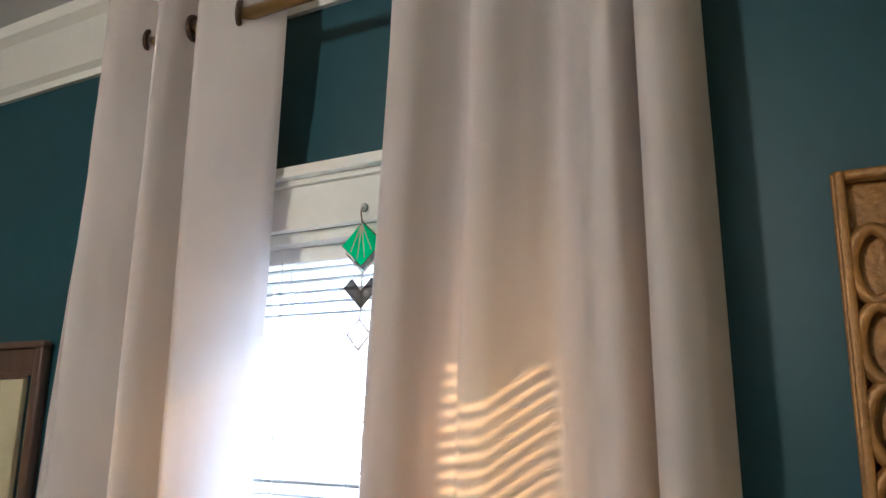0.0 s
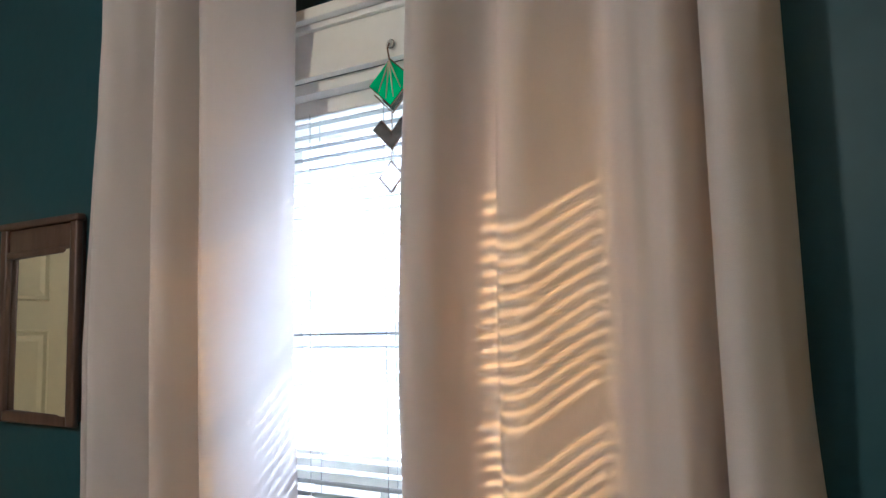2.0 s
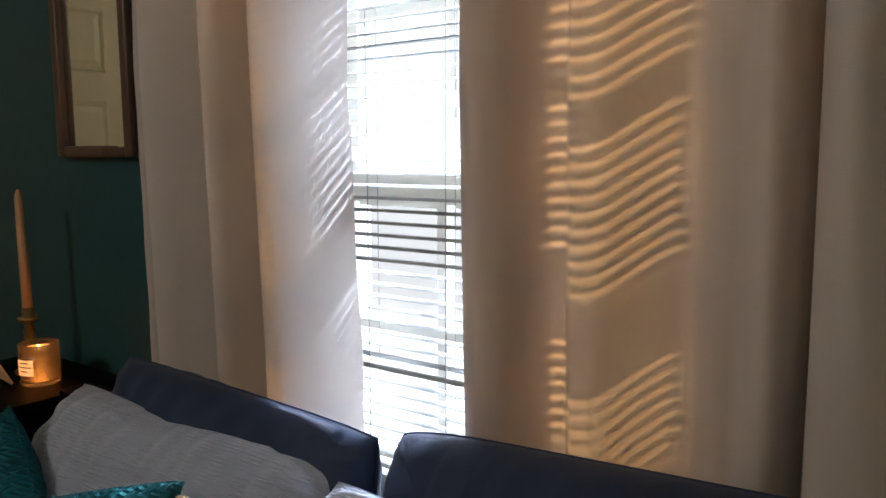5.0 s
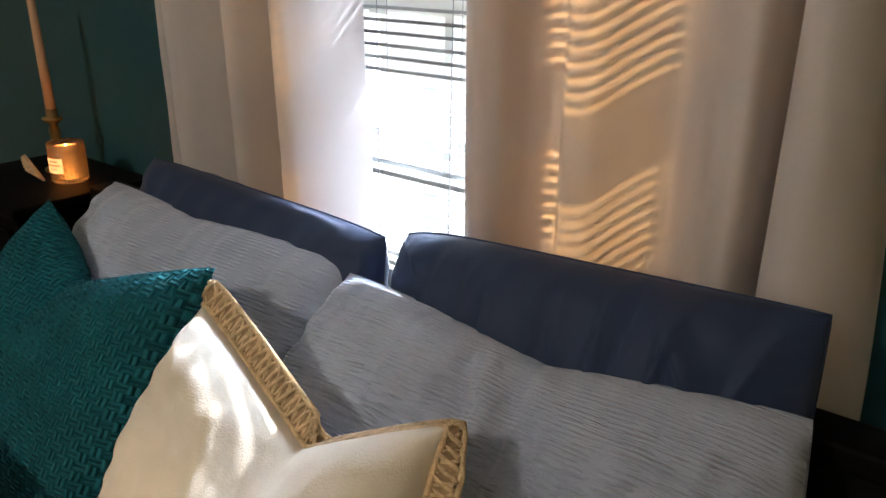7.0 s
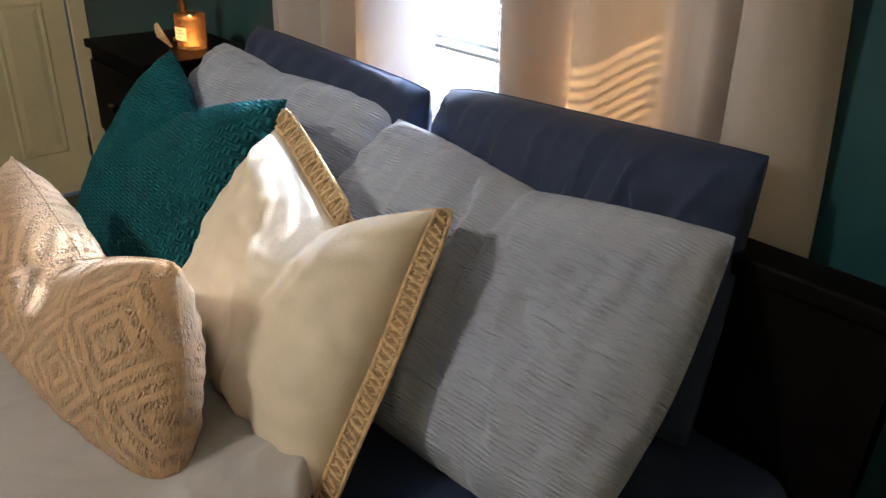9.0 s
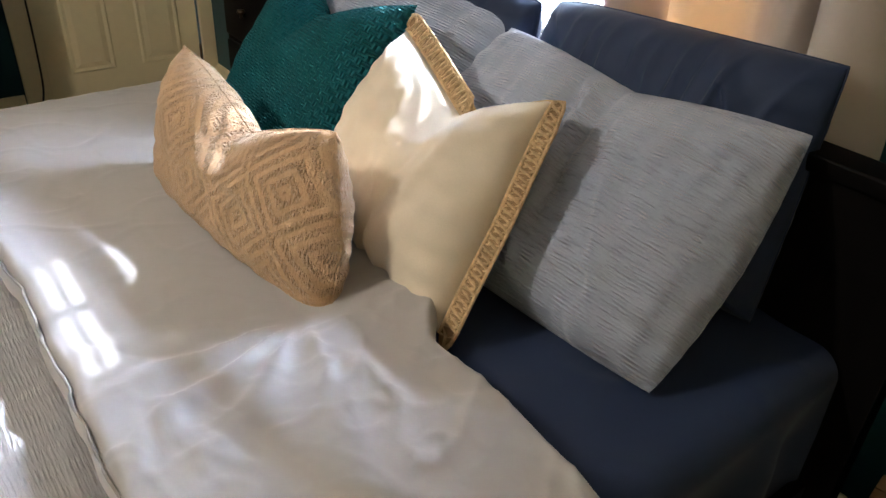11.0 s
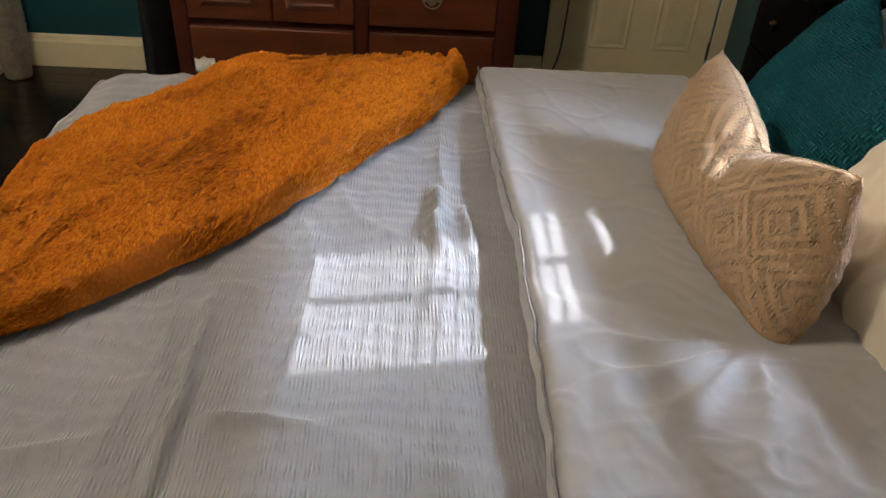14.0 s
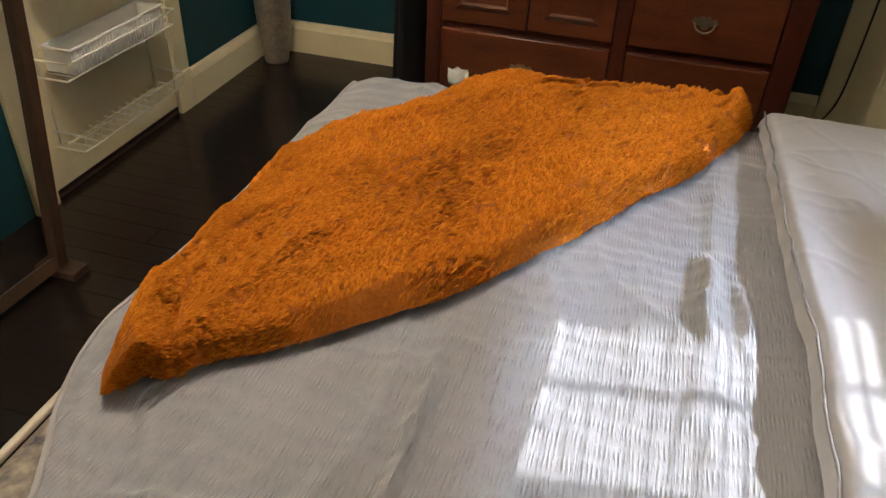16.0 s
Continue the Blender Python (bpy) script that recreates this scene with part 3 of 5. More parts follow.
def build_rod():
    r = thing("curtain_rod", "aged brass curtain rod on wall brackets", "curtain rod")
    part("pole", tube([(-0.60, ROD_Y, ROD_Z), (0.56, ROD_Y, ROD_Z)], 0.0125, 18), BRASS, r)
    for x, s in ((0.56, 1),):
        bm = lathe([(0.010, 0), (0.018, 0.006), (0.012, 0.014), (0.024, 0.032), (0.022, 0.046), (0.006, 0.06)], 18)
        bmesh.ops.rotate(bm, verts=bm.verts, cent=(0, 0, 0), matrix=Matrix.Rotation(radians(90 * s), 3, "Y"))
        bmesh.ops.translate(bm, verts=bm.verts, vec=(x, ROD_Y, ROD_Z))
        part("finial", bm, BRASS, r)
    for x in (-0.585, 0.52):
        bm = tube([(x, YN, ROD_Z - 0.02), (x, 1.27, ROD_Z - 0.02), (x, ROD_Y, ROD_Z - 0.016)], 0.006, 8)
        box(x - 0.018, x + 0.018, YN - 0.006, YN, ROD_Z - 0.06, ROD_Z + 0.02, 0.002, bm)
        part("bracket", bm, BRASS, r)
    return r


build_rod()


# ---- pictures on the window wall ----
def build_wood_mirror():
    m = thing("wall_mirror", "small wall mirror in a dark carved wooden frame", "mirror")
    x0, x1, z0, z1, y = -1.215, -0.915, 1.335, 1.79, YN
    zt = 1.715
    part("backing", box(x0 + 0.01, x1 - 0.01, y - 0.012, y - 0.001, z0 + 0.01, z1 - 0.005), MIRROR_WOOD, m, "", False)
    bm = box(x0 + 0.024, x1 - 0.024, y - 0.0215, y - 0.0195, z0 + 0.022, zt)
    bmesh.ops.rotate(bm, verts=bm.verts, cent=((x0 + x1) / 2, y - 0.0205, 0), matrix=Matrix.Rotation(radians(-3.4), 3, "Z"))
    part("mirror_glass", bm, SILVERED, m, "silvered mirror glass", False)
    for a, b in ((x0, x0 + 0.026), (x1 - 0.026, x1)):
        bm = box(a, b, y - 0.030, y - 0.0125, z0, z1 - 0.012, 0.006)
        part("stile", bm, MIRROR_WOOD, m)
    part("rail", box(x0 + 0.026, x1 - 0.026, y - 0.028, y - 0.0125, z0, z0 + 0.026, 0.006), MIRROR_WOOD, m)
    part("crest_panel", box(x0 + 0.026, x1 - 0.026, y - 0.022, y - 0.0125, zt, z1 - 0.016, 0.003), MIRROR_WOOD, m)
    part("rail", box(x0 + 0.022, x1 - 0.022, y - 0.028, y - 0.0125, zt - 0.008, zt + 0.008, 0.004), MIRROR_WOOD, m)
    part("cornice", box(x0 - 0.006, x1 + 0.006, y - 0.034, y - 0.0125, z1 - 0.016, z1, 0.005), MIRROR_WOOD, m)
    return m


build_wood_mirror()


def build_gold_mirror():
    m = thing("gilt_mirror", "large mirror in a heavy carved gilded wooden frame", "mirror")
    x0, x1, z0, z1, y = 0.622, 1.222, 1.05, 1.94, YN
    part("backing", box(x0 + 0.02, x1 - 0.02, y - 0.02, y - 0.001, z0 + 0.02, z1 - 0.02), GOLD, m, "", False)
    for a, b, c, d in ((x0, x0 + 0.075, z0, z1), (x1 - 0.075, x1, z0, z1), (x0 + 0.075, x1 - 0.075, z0, z0 + 0.075), (x0 + 0.075, x1 - 0.075, z1 - 0.075, z1)):
        part("frame_bed", box(a, b, y - 0.034, y - 0.0205, c, d, 0.004), GOLD, m)
    for k, (o, h, w) in enumerate(((0.004, 0.056, 0.012), (0.062, 0.062, 0.014), (0.082, 0.050, 0.012), (0.10, 0.040, 0.012))):
        bm = bmesh.new()
        for a, b, c, d in ((x0 + o, x0 + o + w, z0 + o, z1 - o), (x1 - o - w, x1 - o, z0 + o, z1 - o), (x0 + o + w, x1 - o - w, z0 + o, z0 + o + w), (x0 + o + w, x1 - o - w, z1 - o - w, z1 - o)):
            box(a, b, y - h, y - 0.018, c, d, 0.004, bm)
        part("moulding", bm, GOLD, m)
    n = 8
    step = (z1 - z0 - 0.15) / n
    for x in (x0 + 0.038, x1 - 0.038):
        for k in range(n):
            zc = z0 + 0.075 + step * (k + 0.5)
            pts = [(x + 0.024 * math.cos(q), y - 0.046, zc + step * 0.47 * math.sin(q)) for q in (2 * math.pi * i / 28 for i in range(28))]
            part("oval", tube(pts, 0.0085, 8, closed=True), GOLD, m)
    for z in (z0 + 0.038, z1 - 0.038):
        for k in range(4):
            xc = x0 + 0.13 + 0.115 * k
            pts = [(xc + 0.052 * math.cos(q), y - 0.046, z + 0.024 * math.sin(q)) for q in (2 * math.pi * i / 28 for i in range(28))]
            part("oval", tube(pts, 0.0085, 8, closed=True), GOLD, m)
    part("mirror_glass", box(x0 + 0.112, x1 - 0.112, y - 0.03, y - 0.021, z0 + 0.112, z1 - 0.112), SILVERED, m, "silvered mirror glass", False)
    return m


build_gold_mirror()


# ---- doors ----
def panelled(bm, x0, x1, z0, z1, y, d):
    """A raised panel on a face at y, standing d proud, with sloped edges."""
    s = 0.022
    a = [bm.verts.new(p) for p in ((x0, y, z0), (x1, y, z0), (x1, y, z1), (x0, y, z1))]
    b = [bm.verts.new(p) for p in ((x0 + s * 0.4, y - d * 0.9, z0 + s * 0.4), (x1 - s * 0.4, y - d * 0.9, z0 + s * 0.4), (x1 - s * 0.4, y - d * 0.9, z1 - s * 0.4), (x0 + s * 0.4, y - d * 0.9, z1 - s * 0.4))]
    c = [bm.verts.new(p) for p in ((x0 + s, y - d * 0.3, z0 + s), (x1 - s, y - d * 0.3, z0 + s), (x1 - s, y - d * 0.3, z1 - s), (x0 + s, y - d * 0.3, z1 - s))]
    e = [bm.verts.new(p) for p in ((x0 + 2 * s, y - d, z0 + 2 * s), (x1 - 2 * s, y - d, z0 + 2 * s), (x1 - 2 * s, y - d, z1 - 2 * s), (x0 + 2 * s, y - d, z1 - 2 * s))]
    for p, q in ((a, b), (b, c), (c, e)):
        for k in range(4):
            bm.faces.new((p[k], p[(k + 1) % 4], q[(k + 1) % 4], q[k]))
    bm.faces.new(e)
    return bm


def build_west_door():
    d = thing("door_1", "closed cream six-panel door with a plain casing", "door", at=pose(XW, 0, 0, 0, 0, 90))
    d["kind"] = "structure"
    # local x runs along the wall's y, local y points into the wall
    part("leaf", box(DY0 + 0.004, DY1 - 0.004, 0.012, 0.047, 0.008, DZ - 0.004, 0.002), CREAM, d, "", False)
    w = DY1 - DY0
    for c in (0, 1):
        a = DY0 + 0.095 + c * (w / 2 - 0.035)
        b = a + w / 2 - 0.145
        for z0, z1 in ((0.19, 0.80), (0.97, 1.55), (1.66, 1.90)):
            part("panel", panelled(bmesh.new(), a, b, z0, z1, 0.0125, 0.008), CREAM, d, "", False)
    part("casing", box(DY0 - 0.10, DY0, -0.018, -0.001, 0, DZ + 0.10, 0.004), CREAM, d, "", False)
    part("casing", box(DY1, YN - 0.002, -0.018, -0.001, 0, DZ + 0.10, 0.004), CREAM, d, "", False)
    part("casing", box(DY0, DY1, -0.018, -0.001, DZ, DZ + 0.10, 0.004), CREAM, d, "", False)
    for z in (0.20, 1.0, 1.8):
        part("hinge", tube([(DY1 - 0.004, 0.004, z - 0.04), (DY1 - 0.004, 0.004, z + 0.04)], 0.006, 8), BRONZE, d, "dark metal hinge")
    bm = lathe([(0.025, 0), (0.025, 0.004), (0.010, 0.010), (0.010, 0.03), (0.026, 0.042), (0.026, 0.055), (0.012, 0.064)], 18)
    bmesh.ops.rotate(bm, verts=bm.verts, cent=(0, 0, 0), matrix=Matrix.Rotation(radians(90), 3, "X"))
    bmesh.ops.translate(bm, verts=bm.verts, vec=(DY0 + 0.06, 0.012, 0.95))
    part("knob", bm, BRASS, d, "round brass knob")
    return d


build_west_door()


def build_closet_door():
    d = thing("door_2", "cream closet door with wire and plastic storage racks", "door")
    d["kind"] = "structure"
    part("leaf", box(SX0 + 0.004, SX1 - 0.004, YS - 0.045, YS - 0.008, 0.03, DZ - 0.004, 0.002), CREAM, d, "", False)
    for a, b in ((SX0 + 0.004, SX0 + 0.11), (SX1 - 0.11, SX1 - 0.004)):
        part("stile", box(a, b, YS - 0.008, YS + 0.004, 0.03, DZ - 0.004, 0.003), CREAM, d, "", False)
    for z0, z1 in ((0.03, 0.15), (0.92, 1.03), (1.88, DZ - 0.004)):
        part("rail", box(SX0 + 0.11, SX1 - 0.11, YS - 0.008, YS + 0.004, z0, z1, 0.003), CREAM, d, "", False)
    for a, b in ((SX0 - 0.09, SX0), (SX1, SX1 + 0.09)):
        bm = box(a, b, YS + 0.001, YS + 0.018, 0, DZ + 0.09, 0.004)
        box(a, b, YS + 0.001, YS + 0.022, 0, 0.16, 0.003, bm)
        part("casing", bm, CREAM, d, "", False)
    part("casing", box(SX0, SX1, YS + 0.001, YS + 0.018, DZ, DZ + 0.09, 0.004), CREAM, d, "", False)
    for z in (0.34, 1.75):
        part("hinge", tube([(SX0 + 0.002, YS + 0.008, z - 0.04), (SX0 + 0.002, YS + 0.008, z + 0.04)], 0.006, 8), CREAM, d)
    part("threshold", box(SX0, SX1, YS - TH, YS - 0.002, -0.011, 0.012), STAND_WOOD, d, "", False)
    # black block filling the opening, standing in for the dark behind the door
    part("jamb", box(SX0, SX1, YS - TH, YS - 0.10, 0.012, DZ), BLACK, d, "", False)
    return d


build_closet_door()


def build_door_rack():
    r = thing("door_rack", "cream coated wire rack with white plastic bins on a door", "rack")
    y0 = YS + 0.006
    xa, xb = SX0 + 0.10, SX1 - 0.06
    for x in (xa + 0.02, xb - 0.02):
        pts = [(x, y0, z) for z in (0.17, 0.5, 1.0, 1.5, 1.8)]
        part("upright", tube(pts, 0.003, 6), WIRE, r)
    for z in (0.17, 0.40, 0.64, 0.90, 1.2, 1.5):
        bm = bmesh.new()
        for h, dpt in ((0.0, 0.105), (0.055, 0.12)):
            tube([(xa, y0, z + h), (xa, y0 + dpt, z + h), (xb, y0 + dpt, z + h), (xb, y0, z + h)], 0.0026, 6, bm)
        for k in range(15):
            x = xa + (xb - xa) * k / 14
            tube([(x, y0, z), (x, y0 + 0.105, z), (x, y0 + 0.12, z + 0.055)], 0.0016, 5, bm)
        part("basket", bm, WIRE, r)
    for z in (0.405, 0.645, 0.905):
        b = thing("plastic_bin", "white ribbed plastic bin sitting in a door rack", "bin", "bins on the door")
        w0, w1 = xa + 0.05, xb - 0.045
        bm = bmesh.new()
        f0, f1 = y0 + 0.008, y0 + 0.098
        box(w0, w1, f0, f1, z, z + 0.004, 0, bm)
        box(w0, w1, f1, f1 + 0.004, z, z + 0.075, 0.001, bm)
        box(w0, w1, f0 - 0.004, f0, z, z + 0.075, 0.001, bm)
        box(w0 - 0.004, w0, f0 - 0.004, f1 + 0.004, z, z + 0.075, 0.001, bm)
        box(w1, w1 + 0.004, f0 - 0.004, f1 + 0.004, z, z + 0.075, 0.001, bm)
        part("tub", bm, PLASTIC, b, "", False)
        part("rim", tube([(w0 - 0.006, f0 - 0.006, z + 0.076), (w1 + 0.006, f0 - 0.006, z + 0.076), (w1 + 0.006, f1 + 0.007, z + 0.076), (w0 - 0.006, f1 + 0.007, z + 0.076)], 0.0045, 6, closed=True), PLASTIC, b)
        bm = bmesh.new()
        for k in range(30):
            x = w0 + 0.01 + (w1 - w0 - 0.02) * k / 29
            tube([(x, f1 + 0.005, z + 0.006), (x, f1 + 0.005, z + 0.07)], 0.002, 5, bm)
        part("rib", bm, PLASTIC, b)
    return r


build_door_rack()


# ---- dresser and what stands by it ----
def pull(parent, x, y, z, m):
    """An antique bail pull on a shaped plate; m maps (across, out, up) to the thing."""
    bm = bmesh.new()
    out = [(-0.045, 0.0), (-0.036, 0.014), (-0.02, 0.01), (-0.012, 0.02), (0, 0.016), (0.012, 0.02), (0.02, 0.01), (0.036, 0.014), (0.045, 0.0), (0.034, -0.012), (0.018, -0.01), (0.010, -0.022), (0, -0.026), (-0.010, -0.022), (-0.018, -0.01), (-0.034, -0.012)]
    a = [bm.verts.new((x + 0.004, y + p, z + q)) for p, q in out]
    b = [bm.verts.new((x, y + p, z + q)) for p, q in out]
    bm.faces.new(a)
    for k in range(len(out)):
        bm.faces.new((a[k], a[(k + 1) % len(out)], b[(k + 1) % len(out)], b[k]))
    p = part("pull_plate", bm, SILVER_BRASS, parent, "antique brass plate", False)
    pts = [(x + 0.012 + 0.010 * math.sin(q), y + 0.034 * math.cos(q), z - 0.030 * math.sin(q)) for q in (math.pi * k / 14 for k in range(15))]
    part("bail", tube(pts, 0.003, 7), SILVER_BRASS, p, "antique brass bail")


def build_dresser():
    d = thing("dresser", "wide cherry-stained wooden dresser with brass pulls", "dresser")
    xb, xf, y0, y1, h = XW + 0.022, -1.92, -1.0, 0.335, 1.02
    part("case", box(xb, xf, y0, y1, 0.10, h, 0.004), CHERRY_DARK, d, "", False)
    part("top", box(xb, xf + 0.035, y0 - 0.02, y1 + 0.02, h, h + 0.03, 0.008), CHERRY, d)
    bm = box(xb, xf + 0.02, y0 - 0.012, y1 + 0.012, 0.0, 0.10, 0.006)
    part("plinth", bm, CHERRY_DARK, d)
    for y, w in ((y0 + 0.03, 0.055), (-0.275, 0.05), (y1 - 0.045, 0.08)):
        part("stile", box(xf, xf + 0.014, y - w / 2, y + w / 2, 0.10, h, 0.003), CHERRY_DARK, d, "", False)

    def drawer(ya, yb, za, zb, pulls):
        dr = part("drawer", box(xf, xf + 0.020, ya, yb, za, zb, 0.006, segments=3), CHERRY, d)
        for y in pulls:
            pull(dr, xf + 0.020, y, (za + zb) / 2, None)
    drawer(y0 + 0.065, -0.305, 0.135, 0.365, [-0.62])
    drawer(-0.245, y1 - 0.09, 0.135, 0.365, [-0.005])
    drawer(-0.245, y1 - 0.09, 0.395, 0.625, [-0.005])
    drawer(-0.245, y1 - 0.09, 0.655, 0.985, [-0.005])
    for ya, yb in ((y0 + 0.065, -0.618), (-0.610, -0.305)):
        dd = part("cabinet_door", box(xf, xf + 0.020, ya, yb, 0.395, 0.985, 0.004), CHERRY, d, "", False)
        bm = bmesh.new()
        s = 0.05
        va = [bm.verts.new((xf + 0.0205, p, q)) for p, q in ((ya + s, 0.395 + s), (yb - s, 0.395 + s), (yb - s, 0.985 - s), (ya + s, 0.985 - s))]
        vb = [bm.verts.new((xf + 0.030, p, q)) for p, q in ((ya + s + 0.02, 0.395 + s + 0.02), (yb - s - 0.02, 0.395 + s + 0.02), (yb - s - 0.02, 0.985 - s - 0.02), (ya + s + 0.02, 0.985 - s - 0.02))]
        vc = [bm.verts.new((xf + 0.026, v.co.y + (0.01 if i in (0, 3) else -0.01), v.co.z + (0.01 if i < 2 else -0.01))) for i, v in enumerate(vb)]
        for p, q in ((va, vb), (vb, vc)):
            for k in range(4):
                bm.faces.new((p[k], p[(k + 1) % 4], q[(k + 1) % 4], q[k]))
        bm.faces.new(vc)
        part("raised_panel", bm, CHERRY, dd, "", False)
    return d


build_dresser()


def build_vase():
    v = thing("floor_vase", "tall silver-beige ribbed floor vase standing in the corner", "vase")
    prof = []
    for k in range(61):
        z = 0.78 * k / 60
        r = 0.052 + 0.028 * math.sin(math.pi * min(1, z / 0.62)) - 0.02 * smoothstep(0.5, 0.72, z) + 0.02 * smoothstep(0.72, 0.78, z)
        prof.append((r + (0.0016 if k % 2 else -0.0016), z))
    part("body", lathe(prof, 40, (-2.20, -1.795, 0)), VASE, v)
    return v


build_vase()


def build_bag():
    b = thing("garment_bag", "black cloth garment bag hanging beside the dresser", "bag")
    y0, y1, x0 = -1.17, -1.03, -2.14

    def f(u, v):
        q = 2 * math.pi * u
        z = 0.03 + 1.25 * v
        w = 1 + 0.12 * nz(u * 5, z * 3) + 0.10 * math.sin(7 * q + 2 * z) * (1 - v)
        return Vector((x0 + 0.19 * math.cos(q) * w, (y0 + y1) / 2 - 0.02 * (1 - v) + 0.055 * math.sin(q) * w * (1.15 - 0.4 * v), z))
    bm = grid(f, 48, 30, closed_u=True)
    part("cover", bm, BLACK, b)
    part("hook", tube([(x0, -1.10, 1.26), (x0, -1.10, 1.33), (x0 - 0.03, -1.10, 1.36)], 0.003, 6), SILVER_BRASS, b)
    return b


build_bag()


def build_stand():
    s = thing("floor_mirror_stand", "dark walnut wooden easel stand beside the closet door", "stand")
    part("leg", tube([(-0.54, -1.635, 0.03), (-0.64, -1.66, 0.55), (-0.74, -1.69, 1.15)], 0.023, 4), STAND_WOOD, s, "", False)
    part("leg", tube([(-0.14, -1.655, 0.03), (-0.20, -1.67, 0.55), (-0.26, -1.69, 1.15)], 0.023, 4), STAND_WOOD, s, "", False)
    part("foot_rail", tube([(-0.56, -1.64, 0.035), (-0.12, -1.66, 0.035)], 0.024, 4), STAND_WOOD, s, "", False)
    part("top_rail", tube([(-0.74, -1.69, 1.13), (-0.26, -1.69, 1.13)], 0.022, 4), STAND_WOOD, s, "", False)
    part("foot", box(-0.575, -0.515, -1.70, -1.57, 0.0, 0.024, 0.004), STAND_WOOD, s, "", False)
    part("foot", box(-0.17, -0.11, -1.72, -1.59, 0.0, 0.024, 0.004), STAND_WOOD, s, "", False)
    return s


build_stand()
c = thing("power_cable", "thin black power cable trailing along the baseboard", "cable")
part("cord", tube(spline([(-2.26, 0.30, 0.004), (-2.25, 0.42, 0.006), (-2.27, 0.52, 0.05), (-2.322, 0.585, 0.13), (-2.326, 0.600, 0.3), (-2.326, 0.604, 0.6), (-2.326, 0.606, 1.0)], 40), 0.004, 8), CABLE, c)


# ---- bed ----
BX0, BX1, BYF, BYH = -0.885, 0.675, -0.875, 1.165


def build_bed():
    b = thing("bed", "black wooden bed frame with a plain panel headboard", "bed")
    part("headboard", box(BX0 - 0.06, BX1 + 0.06, BYH + 0.004, BYH + 0.05, 0.12, 0.835, 0.004), BLACK_WOOD, b, "", False)
    part("cap_rail", box(BX0 - 0.075, BX1 + 0.075, BYH - 0.006, BYH + 0.062, 0.835, 0.866, 0.006), BLACK_WOOD, b)
    for x in (BX0 - 0.06, BX1 + 0.0):
        part("post", box(x, x + 0.06, BYH + 0.002, BYH + 0.056, 0.0, 0.835, 0.004), BLACK_WOOD, b, "", False)
    for x in (BX0 - 0.02, BX1 - 0.005):
        part("side_rail", box(x, x + 0.025, BYF + 0.03, BYH, 0.14, 0.28, 0.004), BLACK_WOOD, b, "", False)
    part("foot_rail", box(BX0 - 0.02, BX1 + 0.02, BYF + 0.004, BYF + 0.03, 0.14, 0.28, 0.004), BLACK_WOOD, b, "", False)
    for x in (BX0, BX1 - 0.05):
        part("leg", box(x, x + 0.05, BYF + 0.005, BYF + 0.055, 0.0, 0.14, 0.004), BLACK_WOOD, b, "", False)
    part("slat_base", box(BX0 + 0.01, BX1 - 0.01, BYF + 0.04, BYH - 0.01, 0.20, 0.24), BLACK_WOOD, b, "", False)
    return b


build_bed()


def build_mattress():
    m = thing("mattress", "thick mattress in floral ticking with cream piping", "mattress")
    bm = box(BX0 + 0.030, BX1 - 0.030, BYF + 0.012, BYH - 0.004, 0.242, 0.540, 0.045, segments=4)
    part("body", bm, PAD, m)
    pts = [(BX0 + 0.029, -0.40, 0.536), (BX0 + 0.029, BYF + 0.03, 0.54), (BX0 + 0.045, BYF + 0.014, 0.54), (BX1 - 0.045, BYF + 0.014, 0.54), (BX1 - 0.029, BYF + 0.03, 0.54), (BX1 - 0.029, -0.40, 0.536)]
    part("piping", tube(pts, 0.007, 8), PIPING, m)
    return m


build_mattress()


def cover(x0, x1, y0, y1, z, fall, radius, seed, wrinkle, nx, ny, sides="ew", puff=0.0):
    """A cloth lying on the bed between y0 and y1, falling over the bed's sides by fall."""
    flat0, flat1 = x0 + radius, x1 - radius
    arc = radius * math.pi / 2
    total = (flat1 - flat0) + 2 * arc + 2 * fall

    def f(u, v):
        s = u * total
        y = y0 + (y1 - y0) * v
        if s < fall:
            x, h = x0, z - radius - (fall - s)
        elif s < fall + arc:
            q = (s - fall) / radius
            x, h = flat0 - radius * math.cos(q), z - radius + radius * math.sin(q)
        elif s < fall + arc + flat1 - flat0:
            x, h = flat0 + (s - fall - arc), z
        elif s < fall + 2 * arc + flat1 - flat0:
            q = (s - fall - arc - (flat1 - flat0)) / radius
            x, h = flat1 + radius * math.sin(q), z - radius + radius * math.cos(q)
        else:
            x, h = x1, z - radius - (s - fall - 2 * arc - (flat1 - flat0))
        top = 1.0 if h > z - 0.01 else 0.3
        w = wrinkle(x, y) * top
        side = 0.0 if h > z - radius else 0.018 * math.sin(y * 21 + 3 * nz(y * 3, seed)) * min(1, (z - radius - h) / 0.1)
        return Vector((x + (side if x > 0 else -side), y, h + w + puff * top * (1 - (2 * v - 1) ** 4)))
    return grid(f, nx, ny)


def ridge(a, b, w, sharp=1.0):
    """A long fold of height 1: along runs from 0 to 1 past soft ends, across is a distance."""
    return smoothstep(0.0, 0.25, a) * (1 - smoothstep(0.7, 1.0, a)) * math.exp(-abs(b / w) ** (2 * sharp))


